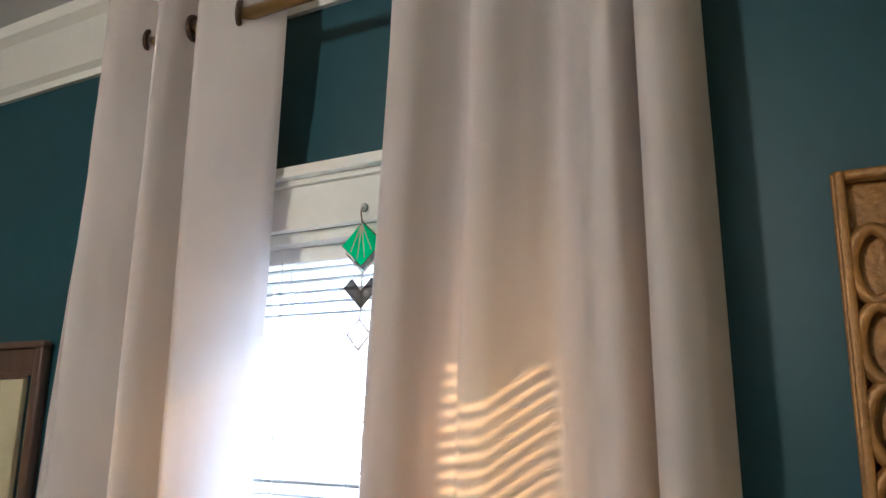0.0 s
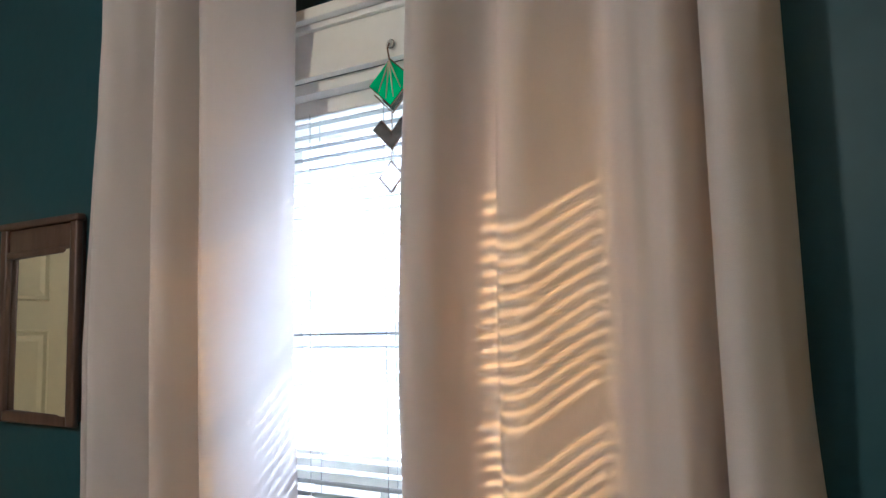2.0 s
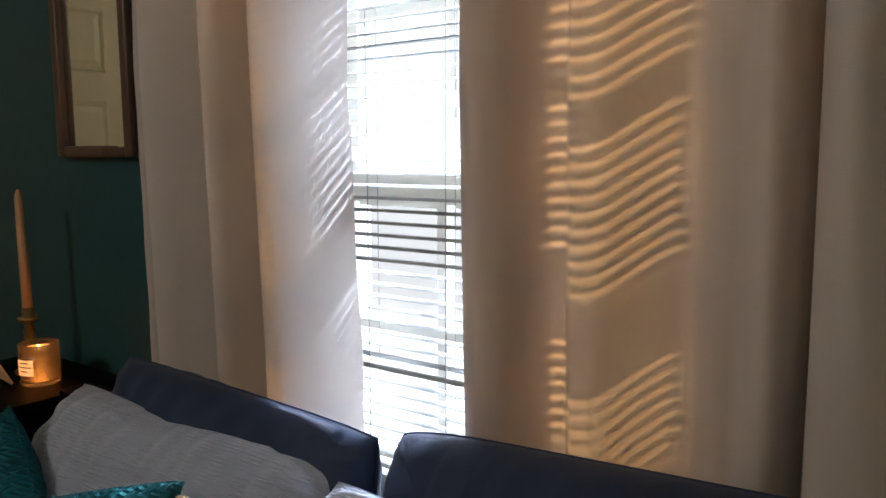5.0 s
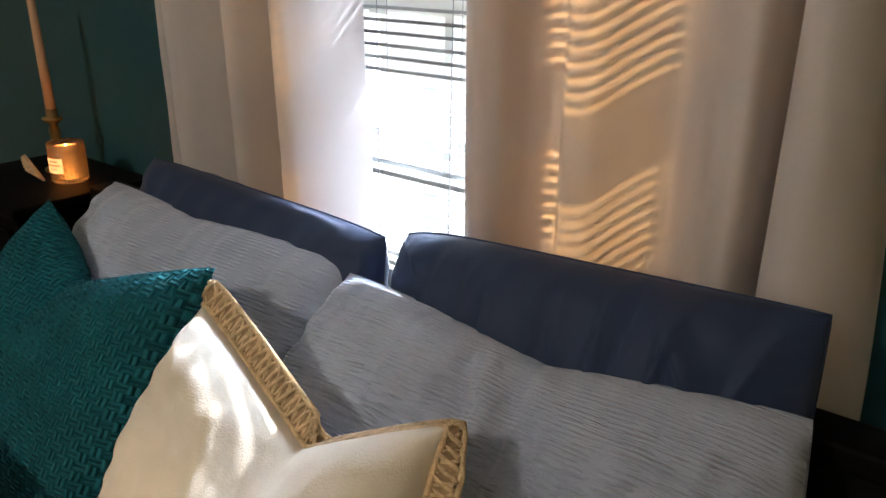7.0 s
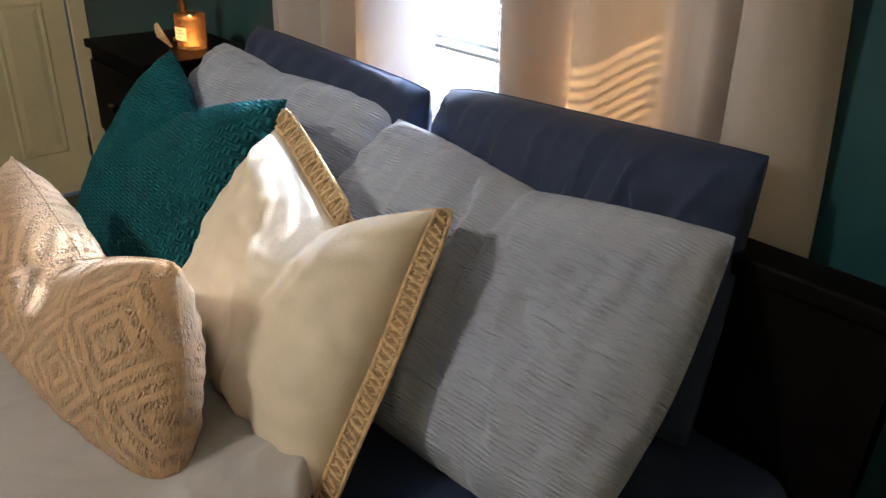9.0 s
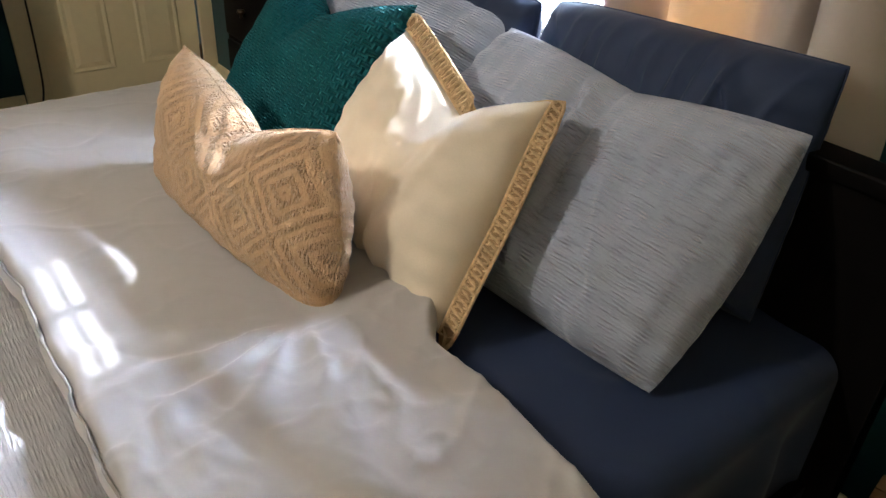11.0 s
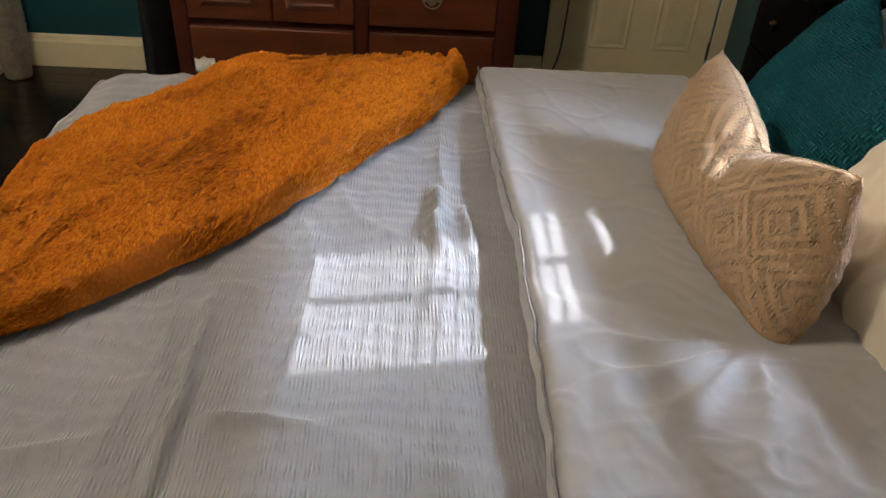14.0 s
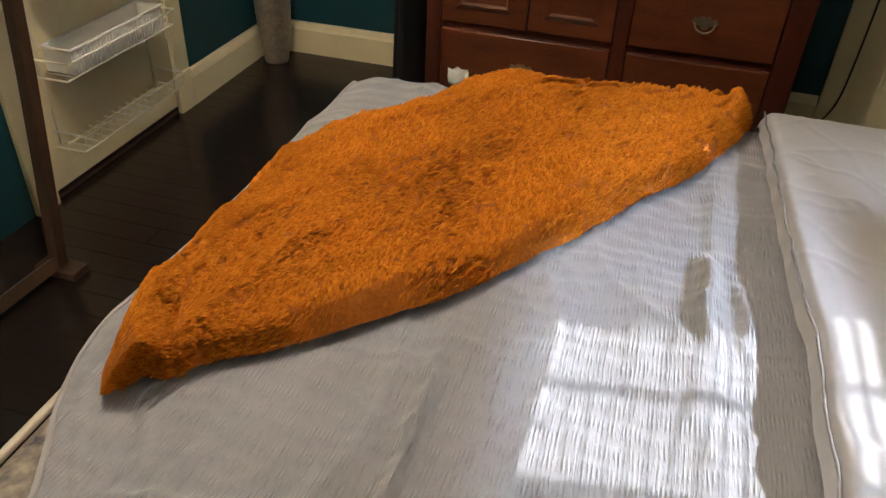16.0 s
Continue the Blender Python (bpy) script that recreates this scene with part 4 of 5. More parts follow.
def lower_wrinkle(x, y):
    w = 0.012 * nz(x * 3.2, y * 3.2, 1) + 0.005 * nz(x * 9, y * 6, 2) + 0.010 * (1 - abs(nz(x * 2.6, y * 4.5, 15))) ** 10
    w += 0.004 * (1 - abs(nz(x * 6, y * 9, 31))) ** 12
    wob = 0.012 * nz(x * 9, 5) + 0.006 * nz(x * 24, 2)
    w += 0.024 * ridge((x - 0.01) / 0.46, y + 0.372 + 1.6 * wob, 0.011)
    w += 0.026 * ridge((x + 0.36) / 0.30, y + 0.012 + wob, 0.013)
    w += 0.016 * ridge((x + 0.30) / 0.22, y - 0.045 - wob, 0.010)
    w += 0.014 * ridge((y + 0.36) / 0.22, x - 0.30 - 0.10 * (y + 0.3), 0.012)
    w += 0.014 * ridge((y + 0.72) / 0.30, x - 0.38 + 0.25 * (y + 0.6), 0.014)
    w += 0.012 * ridge((x - 0.25) / 0.35, y + 0.58 + 0.1 * x + wob, 0.016)
    w += 0.018 * math.exp(-((x - 0.47) / 0.09) ** 2 - ((y - 0.03) / 0.06) ** 2)
    return w


def upper_wrinkle(x, y):
    w = 0.006 * nz(x * 3, y * 3, 7)
    # folds that fan out from where a pillow's corner presses the duvet
    dx, dy = x - 0.165, y - 0.459
    r = math.hypot(dx, dy) + 1e-4
    a = math.atan2(dy, dx) + 0.12 * nz(dx * 6, dy * 6, 21)
    fan = 0.65 * smoothstep(-0.05, 0.10, dx + 0.5 * (0.46 - y)) * smoothstep(0.02, 0.09, r) * (1 - smoothstep(0.20, 0.50, r)) * (1 - smoothstep(-0.02, 0.08, dy))
    for at, hgt, wid in ((-0.35, 0.014, 0.10), (-0.80, 0.017, 0.09), (-1.12, 0.020, 0.08), (-1.42, 0.017, 0.09), (-1.85, 0.010, 0.12)):
        w += hgt * math.exp(-((a - at) / wid) ** 2) * fan
    w -= 0.014 * math.exp(-(r / 0.06) ** 2)
    calm = 0.12 + 0.88 * smoothstep(0.0, 0.22, x)
    w += calm * (0.003 * abs(nz(x * 14, y * 9, 5)) + 0.002 * nz(x * 6, y * 10, 9) + 0.003 * (1 - abs(nz(x * 3.5 + y * 2, y * 5 - x, 13))) ** 10)
    # short sharp creases left by folding
    w += 0.004 * smoothstep(0.05, 0.3, x) * (1 - abs(nz(x * 11 + y * 6, y * 8 - x * 7, 47))) ** 12
    w += 0.008 * smoothstep(0.12, 0.34, x) * (1 - abs(nz(x * 4 + y * 6, y * 3 - x * 3, 45))) ** 7
    w += 0.0022 * (1 - abs(nz(x * 5 + y * 3, y * 7 - x * 3, 41))) ** 26 + 0.0022 * (1 - abs(nz(x * 8 - y * 4, y * 6 + x * 2, 43))) ** 26
    for x0, y0, x1, y1 in ((0.05, 0.15, 0.16, 0.25), (0.30, 0.24, 0.42, 0.28), (0.45, 0.20, 0.58, 0.27), (0.20, 0.20, 0.36, 0.17), (0.50, 0.32, 0.60, 0.42)):
        L = math.hypot(x1 - x0, y1 - y0)
        al = ((x - x0) * (x1 - x0) + (y - y0) * (y1 - y0)) / L / L
        if 0 < al < 1:
            ac = ((x - x0) * (y1 - y0) - (y - y0) * (x1 - x0)) / L
            w -= 0.004 * math.sin(math.pi * al) * math.exp(-(ac / 0.008) ** 2)
    return w


def build_bedding():
    s = thing("fitted_sheet", "navy cotton fitted sheet stretched over the mattress", "sheet")
    part("cloth", cover(BX0, BX1, -0.35, BYH - 0.002, 0.56, 0.26, 0.05, 3, lambda x, y: 0.007 * nz(x * 4, y * 4, 3) + 0.004 * nz(x * 11, y * 5) + 0.006 * (1 - abs(nz(x * 5 - y * 3, y * 4 + x, 51))) ** 8, 200, 150), NAVY, s)
    d = thing("coverlet", "pale grey puckered seersucker duvet spread over the bed", "duvet")

    def foot(x, y):
        return lower_wrinkle(x, y)
    bm = cover(BX0 - 0.03, BX1 + 0.03, BYF + 0.055, 0.20, 0.582, 0.22, 0.05, 5, foot, 260, 170)
    # the foot end is pulled in at the near corner and tucked at the far one
    for v in bm.verts:
        k = smoothstep(-0.62, BYF + 0.055, v.co.y)
        v.co.y -= k * (0.055 - 0.19 * smoothstep(0.10, 0.6, v.co.x))
        v.co.z -= 0.03 * smoothstep(-0.80, -0.90, v.co.y)
    part("cloth", bm, GREY_TOP, d)
    edge = sorted((v for v in d.children[0].data.vertices if v.co.z > 0.5 and v.co.y < -0.6), key=lambda v: v.co.x)
    cols = {}
    for v in edge:
        k = round(v.co.x / 0.02)
        if k not in cols or v.co.y < cols[k].y:
            cols[k] = v.co.copy()
    part("hem", tube([cols[k] + Vector((0, 0, 0.001)) for k in sorted(cols)], 0.004, 6), SATEEN, d, "stitched grey hem")
    t = thing("duvet_fold", "smooth grey duvet turned back into a thick fold", "duvet")

    def top_edge(x):
        return 0.68 - 0.085 * smoothstep(0.20, 0.34, x) - 0.03 * smoothstep(0.5, 0.75, x) + 0.010 * nz(x * 5, 3)

    def hem(x):
        return 0.100 + 0.022 * math.exp(-((x - 0.1) / 0.5) ** 2) + 0.010 * nz(x * 4, 8) + 0.007 * nz(x * 13, 2)
    n_ = 90
    bm = cover(BX0 - 0.05, BX1 + 0.05, 0.0, 1.0, 0.640, 0.20, 0.06, 8, lambda x, y: 0.0, 340, n_)
    for v in bm.verts:
        q = v.co.y
        edge = min(q, 1 - q)
        y = hem(v.co.x) + (top_edge(v.co.x) - hem(v.co.x)) * q
        v.co.y = y
        lift = 1 - (1 - min(1, edge / 0.045)) ** 2.6
        v.co.z += -0.040 * (1 - lift) + upper_wrinkle(v.co.x, y) * (1 if v.co.z > 0.58 else 0.2)
    part("cloth", bm, SATEEN, t)
    # crumpled satin facing along the fold's edge
    def facing(u, v):
        x = BX0 - 0.02 + (BX1 - BX0 + 0.04) * u
        crumple = nz(x * 26, v * 1.6, 6) + 0.6 * nz(x * 60, v * 3, 9)
        y = hem(x) + 0.004 + 0.012 * v - 0.003 * crumple
        top, low = 0.630 + 0.3 * upper_wrinkle(x, hem(x)), 0.585 + 0.7 * lower_wrinkle(x, 0.09)
        return Vector((x, y + 0.005 * nz(x * 7, 12) * v, top + (low - top) * v ** 1.4 + 0.006 * math.sin(math.pi * v) + 0.0045 * crumple))
    part("hem", grid(facing, 420, 9), SATIN, t, "crumpled grey satin facing")
    pts = [facing(k / 160, 0.0) + Vector((0, 0.001, 0.003 + 0.002 * nz(k * 0.7, 3))) for k in range(161)]
    part("piping", tube(pts, lambda u: 0.0024 + 0.0010 * nz(u * 70, 6), 7), SATIN, t)
    return d


build_bedding()


# ---- pillows ----
def build_pillow(name, label, at, w, h, thick, yaw, lean, mat, group="", chop=0.0, chop_at=0.0, skew=0.0, ears=0.05, seed=0, wr=0.006, n=56, category="pillow", roll=0.0, creases=(), rounded=0.0, soft_side=0):
    """A stuffed pillow standing on its lower edge at the given point, leaning back."""
    p = thing(name, label, category, group, at=pose(*at, -lean, roll, yaw))

    def dent_at(u):
        q = 1 - abs(u - chop_at) / (1 + chop_at if u < chop_at else 1 - chop_at)
        return q ** 1.15 if q > 0 else 0.0

    def outline(u, v):
        # seam plane: edges pull in between the corners, and a blow dents the top
        x = u * (w / 2) * (1 - ears * (1 - v * v) ** 1.0 * abs(u) ** 3)
        z = v * (h / 2) * (1 - ears * (1 - u * u) * abs(v) ** 3)
        d = dent_at(u)
        z -= chop * d * smoothstep(-0.35, 1.0, v)
        x *= 1 - 0.10 * (chop / 0.1) * smoothstep(-0.2, 1.0, v)
        c = rounded * abs(u * v) ** 5 * (0.1 if u * soft_side < 0 else 1.0)
        x, z = x * (1 - c), z * (1 - c)
        return x + skew * (v + 1) / 2, z + h / 2

    def f(side):
        def g(a, b):
            u, v = 2 * a - 1, 2 * b - 1
            u, v = math.sin(u * math.pi / 2), math.sin(v * math.pi / 2)
            x, z = outline(u, v)
            t = ((1 - u ** 4) * (1 - v ** 4)) ** 0.55
            dent = 1 - 0.55 * (chop / 0.1) * dent_at(u) ** 2 * smoothstep(-0.1, 1.0, v)
            y = side * thick / 2 * t * max(0.15, dent)
            k = wr * (nz(u * 2.6 + seed, v * 2.6, side) + 0.6 * nz(u * 7 + seed, v * 5, side + 3)) * t
            edge = 1 - t
            k += wr * 0.5 * math.sin(26 * (u if abs(v) > abs(u) else v) + seed) * edge * t * 2
            for u0, dp, wd, sl in creases:
                k += dp * math.exp(-((u - u0 - sl * v + 0.02 * nz(v * 3, u0 * 9)) / wd) ** 2) * t
            return Vector((x, y + k, z + 0.5 * k))
        return g
    bm = grid(f(-1), n, n)
    grid(f(1), n, n, bm)
    bmesh.ops.remove_doubles(bm, verts=bm.verts, dist=0.0006)
    part("cover", bm, mat, p)
    part("seam", tube([(x, 0.0, z) for x, z in rim(outline, 40)], 0.0022, 5, closed=True), mat, p)
    return p, outline


def rim(outline, n=60):
    out = []
    for k in range(n):
        out.append(outline(-1, -1 + 2 * k / n))
    for k in range(n):
        out.append(outline(-1 + 2 * k / n, 1))
    for k in range(n):
        out.append(outline(1, 1 - 2 * k / n))
    for k in range(n):
        out.append(outline(1 - 2 * k / n, -1))
    return out


build_pillow("bed_pillow", "navy cotton bed pillow standing against the headboard", (-0.419, 1.086, 0.556), 0.631, 0.417, 0.17, -1, 11, NAVY, "navy pillows", seed=1, wr=0.010, ears=0.0, roll=1.5, n=110, rounded=0.03,
             creases=((0.86, -0.012, 0.03, 0.10), (0.74, 0.009, 0.03, -0.12), (0.60, -0.006, 0.03, 0.08)))
build_pillow("bed_pillow", "creased navy cotton bed pillow standing against the headboard", (0.227, 1.10, 0.553), 0.606, 0.438, 0.18, 1.5, 13.4, NAVY, "navy pillows", seed=6, wr=0.012, ears=0.0, n=150, roll=-2.5, rounded=0.06, soft_side=-1,
             creases=((0.20, -0.017, 0.018, 0.03), (0.26, 0.013, 0.018, 0.08), (0.36, -0.018, 0.020, 0.18), (-0.62, -0.008, 0.03, 0.03), (-0.45, -0.009, 0.025, 0.05), (-0.25, -0.008, 0.02, -0.04), (-0.10, -0.008, 0.02, 0.05), (0.05, -0.007, 0.02, 0.0), (0.60, -0.010, 0.03, 0.30), (0.80, -0.018, 0.05, -0.35)))
build_pillow("pillow_sham", "grey-blue puckered sham leaning on a navy pillow", (-0.411, 0.832, 0.570), 0.595, 0.454, 0.20, 6, 37.7, GREY_SHAM, "grey shams", rounded=0.015, seed=3, wr=0.014, chop=0.025, chop_at=-0.2, ears=-0.02, roll=3, n=110)
build_pillow("pillow_sham", "grey puckered sham leaning back with a slumped middle", (0.208, 0.807, 0.572), 0.685, 0.456, 0.20, 2, 43.4, GREY_SHAM, "grey shams", rounded=0.012, seed=8, wr=0.014, ears=-0.03, n=150,
             creases=((-0.02, 0.018, 0.035, -0.16), (0.07, -0.018, 0.035, -0.12), (0.13, 0.012, 0.03, -0.05), (0.42, -0.010, 0.05, -0.3), (-0.35, 0.006, 0.06, 0.2)), chop=0.045, chop_at=0.08)
build_pillow("throw_pillow", "dark teal chunky knit throw pillow with a dented top", (-0.460, 0.699, 0.589), 0.503, 0.428, 0.17, -1.5, 31.6, KNIT, "throw pillows", seed=12, wr=0.004, chop=0.09, chop_at=-0.19, ears=0.03, skew=0.03)
wp, wo = build_pillow("throw_pillow", "white linen throw pillow edged with a jute braid", (0.045, 0.645, 0.592), 0.462, 0.395, 0.17, -3, 36, LINEN, "throw pillows", seed=15, wr=0.010, chop=0.085, chop_at=0.25, ears=0.03, skew=-0.035, n=80, creases=((0.25, 0.010, 0.05, 0.10), (0.05, -0.006, 0.05, -0.3), (0.45, -0.006, 0.05, 0.25)))


def build_trim(parent, outline):
    """A flat openwork braid round the seam: two cords and a lattice of strands between."""
    seam = rim(outline)
    cx = sum(p[0] for p in seam) / len(seam)
    cz = sum(p[1] for p in seam) / len(seam)
    tot = len(seam)

    def off(i, d):
        a, b = seam[(i - 2) % tot], seam[(i + 2) % tot]
        t = Vector((b[0] - a[0], b[1] - a[1]))
        nrm = Vector((-t.y, t.x)).normalized()
        x, z = seam[i % tot]
        if nrm.x * (x - cx) + nrm.y * (z - cz) < 0:
            nrm = -nrm
        return Vector((x + nrm.x * d, 0, z + nrm.y * d))
    n0 = tot // 4
    first, last = n0, 3 * n0                      # along the top, then down one side

    def fold(i):
        u = -1 + 2 * (i - n0) / n0
        return 1 - 0.75 * smoothstep(0.22, 0.34, u) * (1 - smoothstep(0.95, 1.25, u))

    def at(i, d):
        v = off(i, d * fold(i))
        v.y = d * (1 - fold(i)) * 0.8
        return v
    idx = range(first, last + 1)
    for d in (0.002, 0.036):
        part("edge_cord", tube([at(i, d) for i in idx], 0.0036, 6), JUTE, parent)
    bm = bmesh.new()
    for ph in (0, 1):
        pts = []
        for i in range(first * 2, last * 2):
            q = i / 2
            k = int(q)
            d = 0.019 + 0.016 * math.cos(math.pi * (i / 3.3 + ph))
            v = at(k, d).lerp(at(k + 1, d), q - k)
            v.y += 0.0028 * math.sin(math.pi * i / 3.3 + ph * math.pi / 2) + 0.001 * nz(i * 1.7, ph)
            pts.append(v)
        tube(pts, 0.0030, 5, bm)
    part("braid", bm, JUTE, parent, "knotted jute braid")
    bm = bmesh.new()
    a = [bm.verts.new(at(i, 0.0)) for i in idx]
    b = [bm.verts.new(at(i, 0.036)) for i in idx]
    for i in range(len(a) - 1):
        bm.faces.new((a[i], a[i + 1], b[i + 1], b[i]))
    part("backing", bm, JUTE_DARK, parent)


build_trim(wp, wo)
build_pillow("lumbar_pillow", "beige tufted lumbar pillow with lozenge pattern and dented top", (-0.114, 0.480, 0.603), 0.556, 0.276, 0.17, 4, 17, TUFT, "throw pillows", seed=21, wr=0.006, chop=0.085, chop_at=0.12, ears=-0.06, skew=-0.058, n=90)


def build_carton():
    b = thing("cardboard_box", "small brown cardboard box standing beside the headboard", "box", at=pose(0.86, 1.25, 0, 0, 0, 8))
    part("body", box(-0.085, 0.085, -0.045, 0.045, 0.0, 0.30, 0.002), CARTON, b, "", False)
    part("flap", box(-0.084, 0.084, -0.044, -0.002, 0.3005, 0.3035, 0.001), CARTON, b, "", False)
    part("flap", box(-0.084, 0.084, 0.002, 0.044, 0.3005, 0.3035, 0.001), CARTON, b, "", False)


build_carton()


# ---- throw ----
def build_throw():
    t = thing("throw_blanket", "burnt-orange long-pile plush throw spread across the foot", "blanket")
    near = spline([(0.265, -0.765, 0), (0.175, -0.665, 0), (0.01, -0.475, 0), (-0.26, -0.265, 0), (-0.56, -0.072, 0), (-0.83, 0.060, 0), (-0.955, 0.040, 0)], 400)
    rear = spline([(0.235, -0.785, 0), (-0.03, -0.805, 0), (-0.33, -0.825, 0), (-0.52, -0.785, 0), (-0.70, -0.67, 0), (-0.87, -0.56, 0), (-0.975, -0.40, 0), (-0.99, -0.18, 0), (-0.985, 0.02, 0)], 400)

    def ground(x, y):
        z = 0.588 + lower_wrinkle(x, y) * 0.6
        z -= 0.22 * smoothstep(-0.90, -1.10, x) + 0.05 * smoothstep(-0.84, -0.90, y)
        return z

    def f(u, v):
        k = min(399, int(u * 399.999))
        edge, far = near[k], rear[k]
        p = edge.lerp(far, v)
        x, y = p.x, p.y
        n_out = 0.012 * nz(u * 9, 3) * (1 - v)
        x += n_out
        y += n_out
        m = min(v, 1 - v, u * 1.3, (1 - u) * 1.3)
        roll = 1 - (1 - min(1, m / 0.06)) ** 2
        h = 0.012 + 0.022 * roll + 0.030 * abs(nz(x * 2.6 - y, y * 3.0, 3)) + 0.007 * nz(x * 7, y * 7, 4) * (1 - 0.6 * v) + 0.016 * (1 - abs(nz(x * 2.2 + y * 3.4, y * 1.2 - x * 0.6, 9))) ** 6
        h += 0.022 * math.sin(u * 30 + 6 * nz(u * 4, v * 4, 2)) * smoothstep(0.72, 0.90, u) * 0.7
        h += 0.014 * math.exp(-((u - 0.07) / 0.022) ** 2) - 0.020 * math.exp(-((u - 0.115) / 0.015) ** 2) * (1 - v)
        far_end = smoothstep(0.45, 0.85, u)
        h += 0.018 * far_end * (1 - abs(nz(v * 7 + u * 1.5, u * 2.2, 17))) ** 5 + 0.004 * (1 - abs(nz(v * 5 - u * 3, u * 5, 19))) ** 7
        h += 0.012 * math.exp(-((u - 0.93) / 0.03) ** 2 - ((v - 0.15) / 0.22) ** 2)
        h -= 0.016 * math.exp(-((u - 0.52) / 0.02) ** 2 - ((v - 0.42) / 0.05) ** 2)
        return Vector((x, y, ground(x, y) + h * (0.35 + 0.65 * roll)))
    part("backing", grid(f, 150, 80), FUR, t)
    rnd = random.Random(5)
    verts, faces = [], []
    for k in range(105000):
        u, v = rnd.random(), rnd.random() ** 1.05
        p = f(u, v)
        if p.z < 0.3 or nz(p.x * 55, p.y * 55, 21) + 0.6 * nz(p.x * 18, p.y * 18, 22) < -0.36:
            continue
        a = 2.4 + 1.6 * nz(p.x * 5, p.y * 5, 11) + rnd.uniform(-0.5, 0.5)
        L = rnd.uniform(0.008, 0.020) * (1 + 0.5 * nz(p.x * 22, p.y * 22, 6))
        d = Vector((math.cos(a), math.sin(a), 0.30 + 0.45 * rnd.random())).normalized()
        s = Vector((-math.sin(a), math.cos(a), 0)) * rnd.uniform(0.0012, 0.0026)
        i = len(verts)
        q = p + d * L * 0.6
        e = p + d * L + Vector((0, 0, -0.003))
        verts += [p - s - Vector((0, 0, 0.002)), p + s - Vector((0, 0, 0.002)), q + s * 0.8, q - s * 0.8, e]
        faces += [(i, i + 1, i + 2, i + 3), (i + 3, i + 2, i + 4)]
    me = bpy.data.meshes.new("fur")
    me.from_pydata(verts, [], faces)
    me.materials.append(FUR_STRAND)
    ob = new("fur", me)
    ob.parent = t
    ob["kind"] = "stuff"
    return t


build_throw()


def build_tissue():
    t = thing("tissue", "crumpled white paper tissue lying behind the throw", "tissue")

    def f(u, v):
        x, y = (u - 0.5) * 0.09, (v - 0.5) * 0.05
        return Vector((-0.925 + x - 0.3 * y, -0.615 + y + 0.3 * x, 0.578 + 0.022 * (1 - abs(nz(x * 22, y * 22, 3))) ** 2 + 0.012 * nz(x * 50, y * 50, 8)))
    bm = grid(f, 26, 22)
    bmesh.ops.solidify(bm, geom=list(bm.faces), thickness=0.0012)
    part("sheet", bm, PLASTIC, t)
    return t


build_tissue()


# ---- nightstand and candles ----
def build_nightstand():
    n = thing("nightstand", "tall black wooden nightstand beside the bed", "nightstand")
    x0, x1, y0, y1, h = -1.345, -0.975, 1.005, 1.318, 0.850
    part("top", box(x0 - 0.012, x1 + 0.012, y0 - 0.012, y1, h - 0.022, h, 0.004), BLACK_WOOD, n)
    part("case", box(x0, x1, y0, y1, 0.12, h - 0.022, 0.002), BLACK_WOOD, n, "", False)
    for z0, z1 in ((0.60, 0.80), (0.38, 0.58), (0.15, 0.36)):
        dr = part("drawer", box(x0 + 0.02, x1 - 0.02, y0 - 0.014, y0, z0, z1, 0.004), BLACK_WOOD, n)
        part("knob", lathe([(0.006, 0), (0.006, 0.010), (0.013, 0.016), (0.010, 0.024)], 14, ((x0 + x1) / 2, y0 - 0.03, (z0 + z1) / 2 - 0.012)), BRONZE, dr)
    for x in (x0 + 0.01, x1 - 0.045):
        for y in (y0 + 0.01, y1 - 0.045):
            part("leg", box(x, x + 0.035, y, y + 0.035, 0.0, 0.12, 0.003), BLACK_WOOD, n, "", False)
    return n


build_nightstand()
NS = 0.850


def build_jar_candle():
    j = thing("jar_candle", "lit amber glass jar candle with a white label", "candle")
    c = (-1.085, 1.185, NS)
    r = 0.040
    bm = lathe([(r * 0.9, 0.0005), (r, 0.004), (r, 0.09), (r - 0.003, 0.09), (r - 0.003, 0.010), (0.004, 0.009)], 32, c)
    part("jar", bm, CLEAR_GLASS, j, "clear glass")
    part("wax", lathe([(r - 0.0045, 0.011), (r - 0.0045, 0.076), (r - 0.007, 0.078), (r - 0.009, 0.056), (0.006, 0.056), (0.002, 0.056)], 32, c), LIT_WAX, j, "glowing amber wax")
    part("wick", tube([(c[0], c[1], NS + 0.056), (c[0], c[1], NS + 0.063)], 0.001, 5), BLACK, j)
    part("flame", lathe([(0.0012, 0.062), (0.0045, 0.068), (0.0042, 0.074), (0.0008, 0.086)], 12, c), FLAME, j)
    bm = grid(lambda u, v: Vector((c[0] + (r + 0.0008) * math.cos(radians(-75 + 62 * (u - 0.5))), c[1] + (r + 0.0008) * math.sin(radians(-75 + 62 * (u - 0.5))), NS + 0.026 + 0.034 * v)), 12, 2)
    lab = part("label", bm, LIT_LABEL, j, "pale paper label with unreadable lines, given a candlelit glow")
    for k, wd in enumerate((0.55, 0.8, 0.4)):
        z = NS + 0.052 - 0.009 * k
        bm = grid(lambda u, v: Vector((c[0] + (r + 0.0014) * math.cos(radians(-75 + 62 * wd * (u - 0.5))), c[1] + (r + 0.0014) * math.sin(radians(-75 + 62 * wd * (u - 0.5))), z + 0.003 * v)), 8, 2)
        part("label_line", bm, JUTE, lab)
    return j


build_jar_candle()


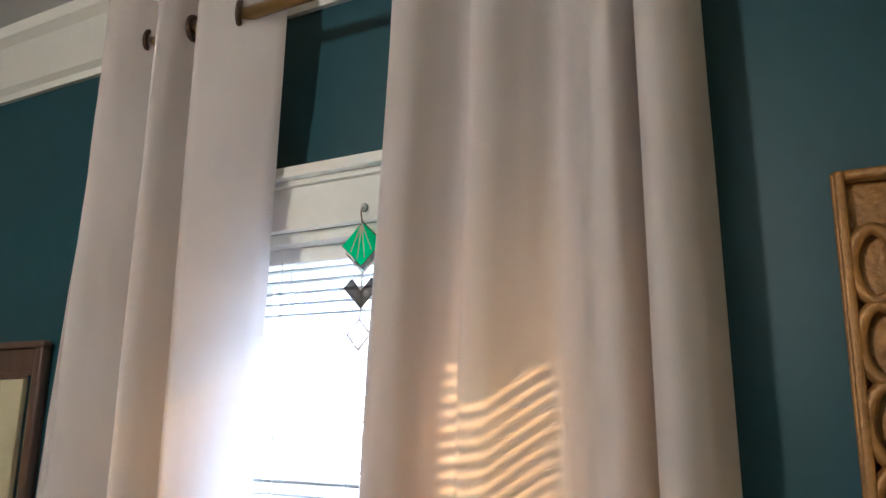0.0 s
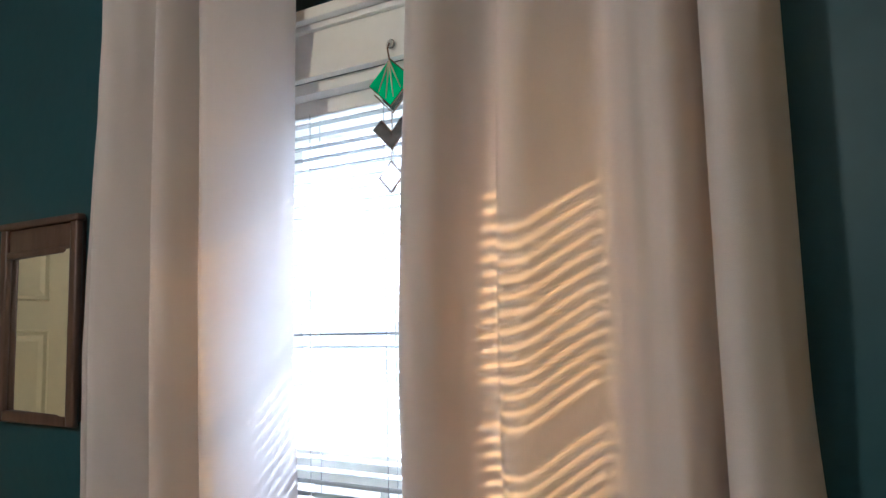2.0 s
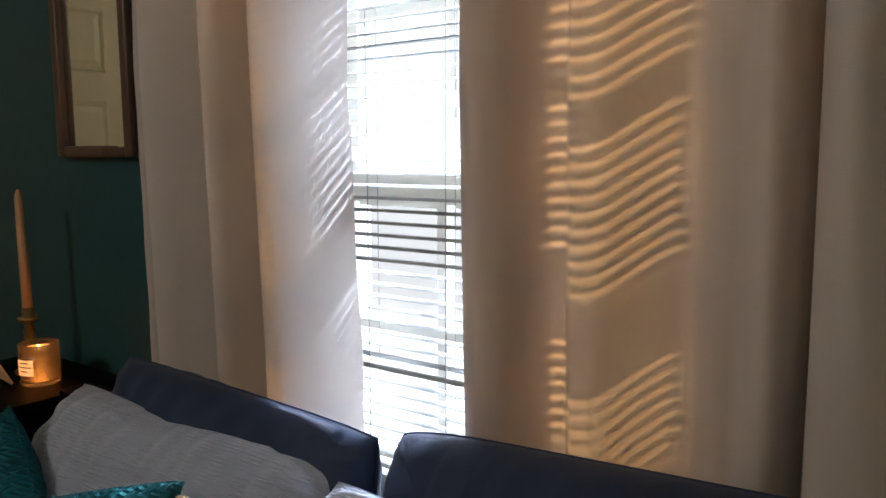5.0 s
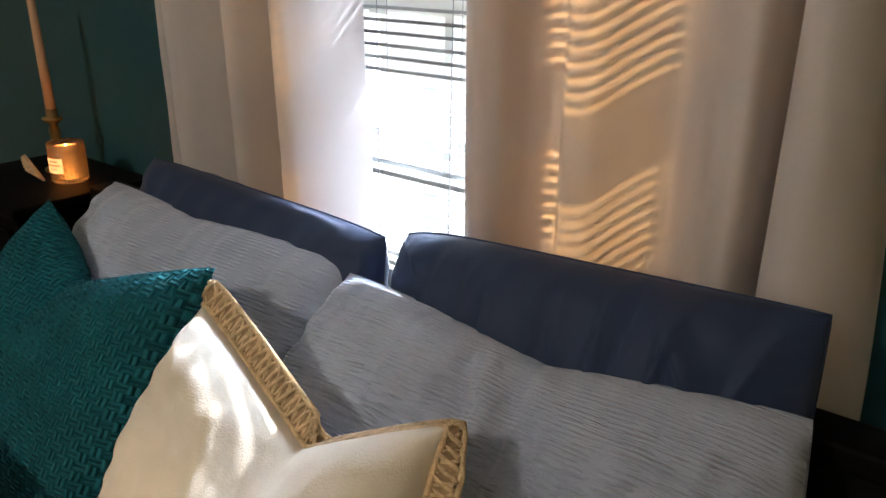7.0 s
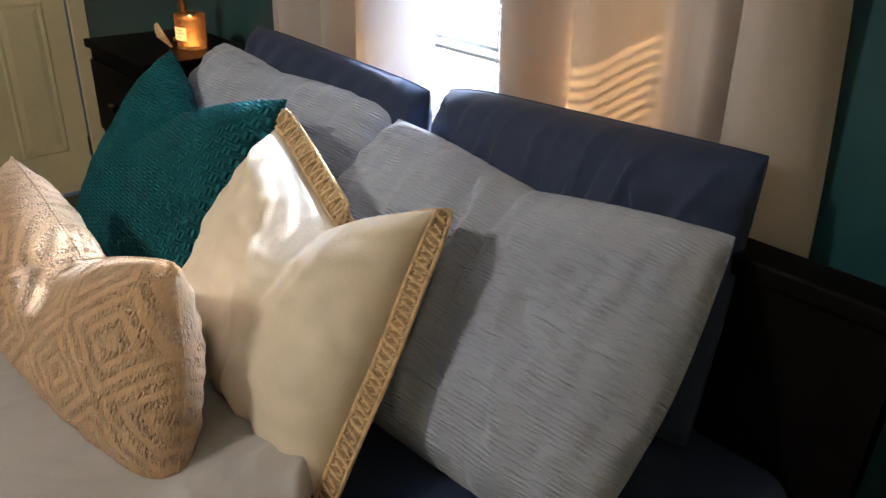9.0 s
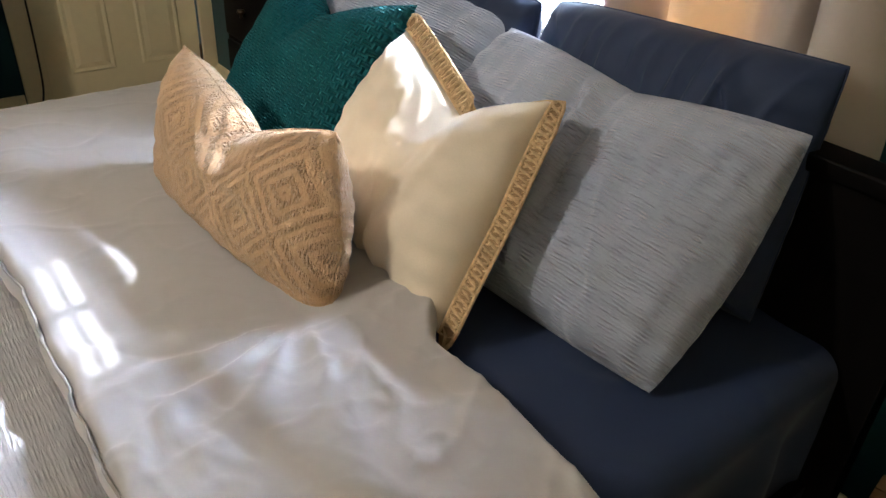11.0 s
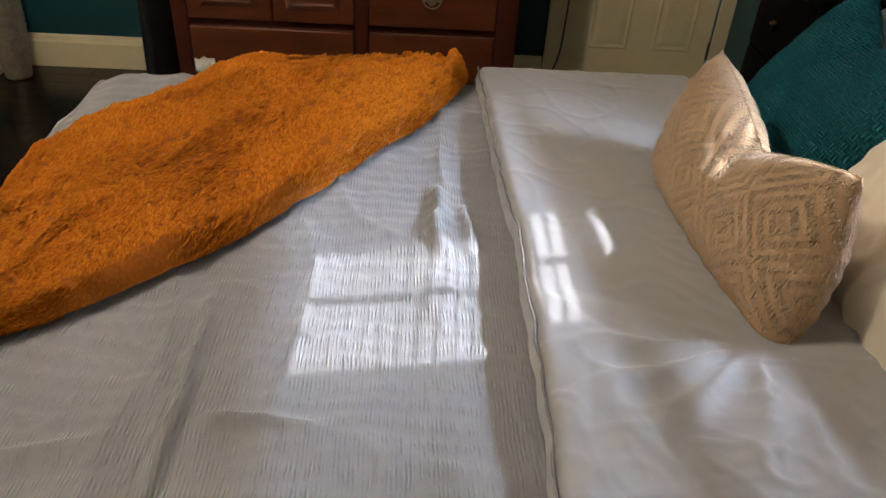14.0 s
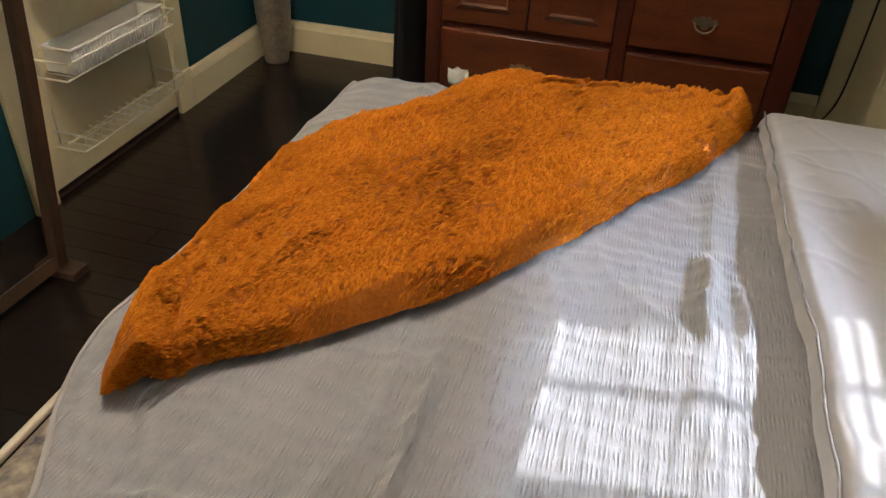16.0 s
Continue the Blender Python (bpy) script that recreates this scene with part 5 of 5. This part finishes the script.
def build_taper():
    s = thing("candlestick", "tall tan taper candle in a turned wooden holder", "candle holder")
    c = (-1.185, 1.215, NS)
    part("holder", lathe([(0.034, 0.0), (0.035, 0.006), (0.022, 0.014), (0.012, 0.03), (0.016, 0.05), (0.010, 0.07), (0.013, 0.095), (0.009, 0.112), (0.022, 0.122), (0.023, 0.128), (0.013, 0.13), (0.013, 0.148), (0.004, 0.148)], 24, c), BRASS, s)
    bm = lathe([(0.0115, 0.14), (0.0105, 0.27), (0.0085, 0.40), (0.003, 0.415)], 16, c)
    for v in bm.verts:
        v.co.x -= 0.03 * (v.co.z - NS - 0.14)
    part("taper", bm, TAPER, s)
    part("wick", tube([(c[0] - 0.008, c[1], NS + 0.413), (c[0] - 0.008, c[1], NS + 0.425)], 0.0009, 5), BLACK, s)
    return s


build_taper()


def build_tassel():
    s = thing("wooden_ornament", "small pale wooden fan-shaped ornament by the candles", "ornament")
    for k in range(5):
        a = radians(-35 + 14 * k)
        b = Vector((-1.112, 1.138, NS + 0.004))
        part("blade", tube([b, b + Vector((-0.06 * math.cos(a) * 0.7, -0.02, 0.045 + 0.03 * math.sin(a)))], lambda u: 0.003 + 0.004 * u, 6, flat=0.6), JUTE, s)
    return s


build_tassel()

# body of the stand-in lamp, added out of view
lx, ly, lz = STAND_IN_AT
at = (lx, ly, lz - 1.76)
cl = thing("pendant_lamp", "unseen stand-in lamp, a small brass pendant with a frosted glass shade", "pendant lamp")
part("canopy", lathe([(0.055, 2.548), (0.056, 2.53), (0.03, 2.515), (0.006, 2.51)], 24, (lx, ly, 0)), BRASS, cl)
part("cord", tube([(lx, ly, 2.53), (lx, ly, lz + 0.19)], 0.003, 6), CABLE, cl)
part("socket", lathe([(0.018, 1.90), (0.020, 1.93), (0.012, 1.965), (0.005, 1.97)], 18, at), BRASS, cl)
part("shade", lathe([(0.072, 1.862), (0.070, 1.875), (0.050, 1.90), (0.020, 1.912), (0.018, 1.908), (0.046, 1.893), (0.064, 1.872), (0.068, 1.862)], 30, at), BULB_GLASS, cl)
# ---- floor boards ----
WB, rb = 0.083, random.Random(3)
board_cache = {}
x, k = XW - 0.05, 0
while x < XE:
    y = YS
    first = rb.choice((0.4, 0.7, 1.0))
    while y < YN - 0.02:
        L = round(min(first if y == YS else rb.choice((0.9, 1.2, 1.5)), YN - y), 3)
        if L not in board_cache:
            bm = box(0.0006, WB - 0.0006, 0.0006, L - 0.0006, -0.012, 0.0, 0.0007, segments=1)
            me = bpy.data.meshes.new("plank")
            bm.to_mesh(me)
            bm.free()
            me.materials.append(FLOOR)
            board_cache[L] = me
        p = new("plank", board_cache[L])
        p.parent = floor
        p.matrix_basis = pose(x, y, 0.0003 * rb.random())
        y += L
    x += WB
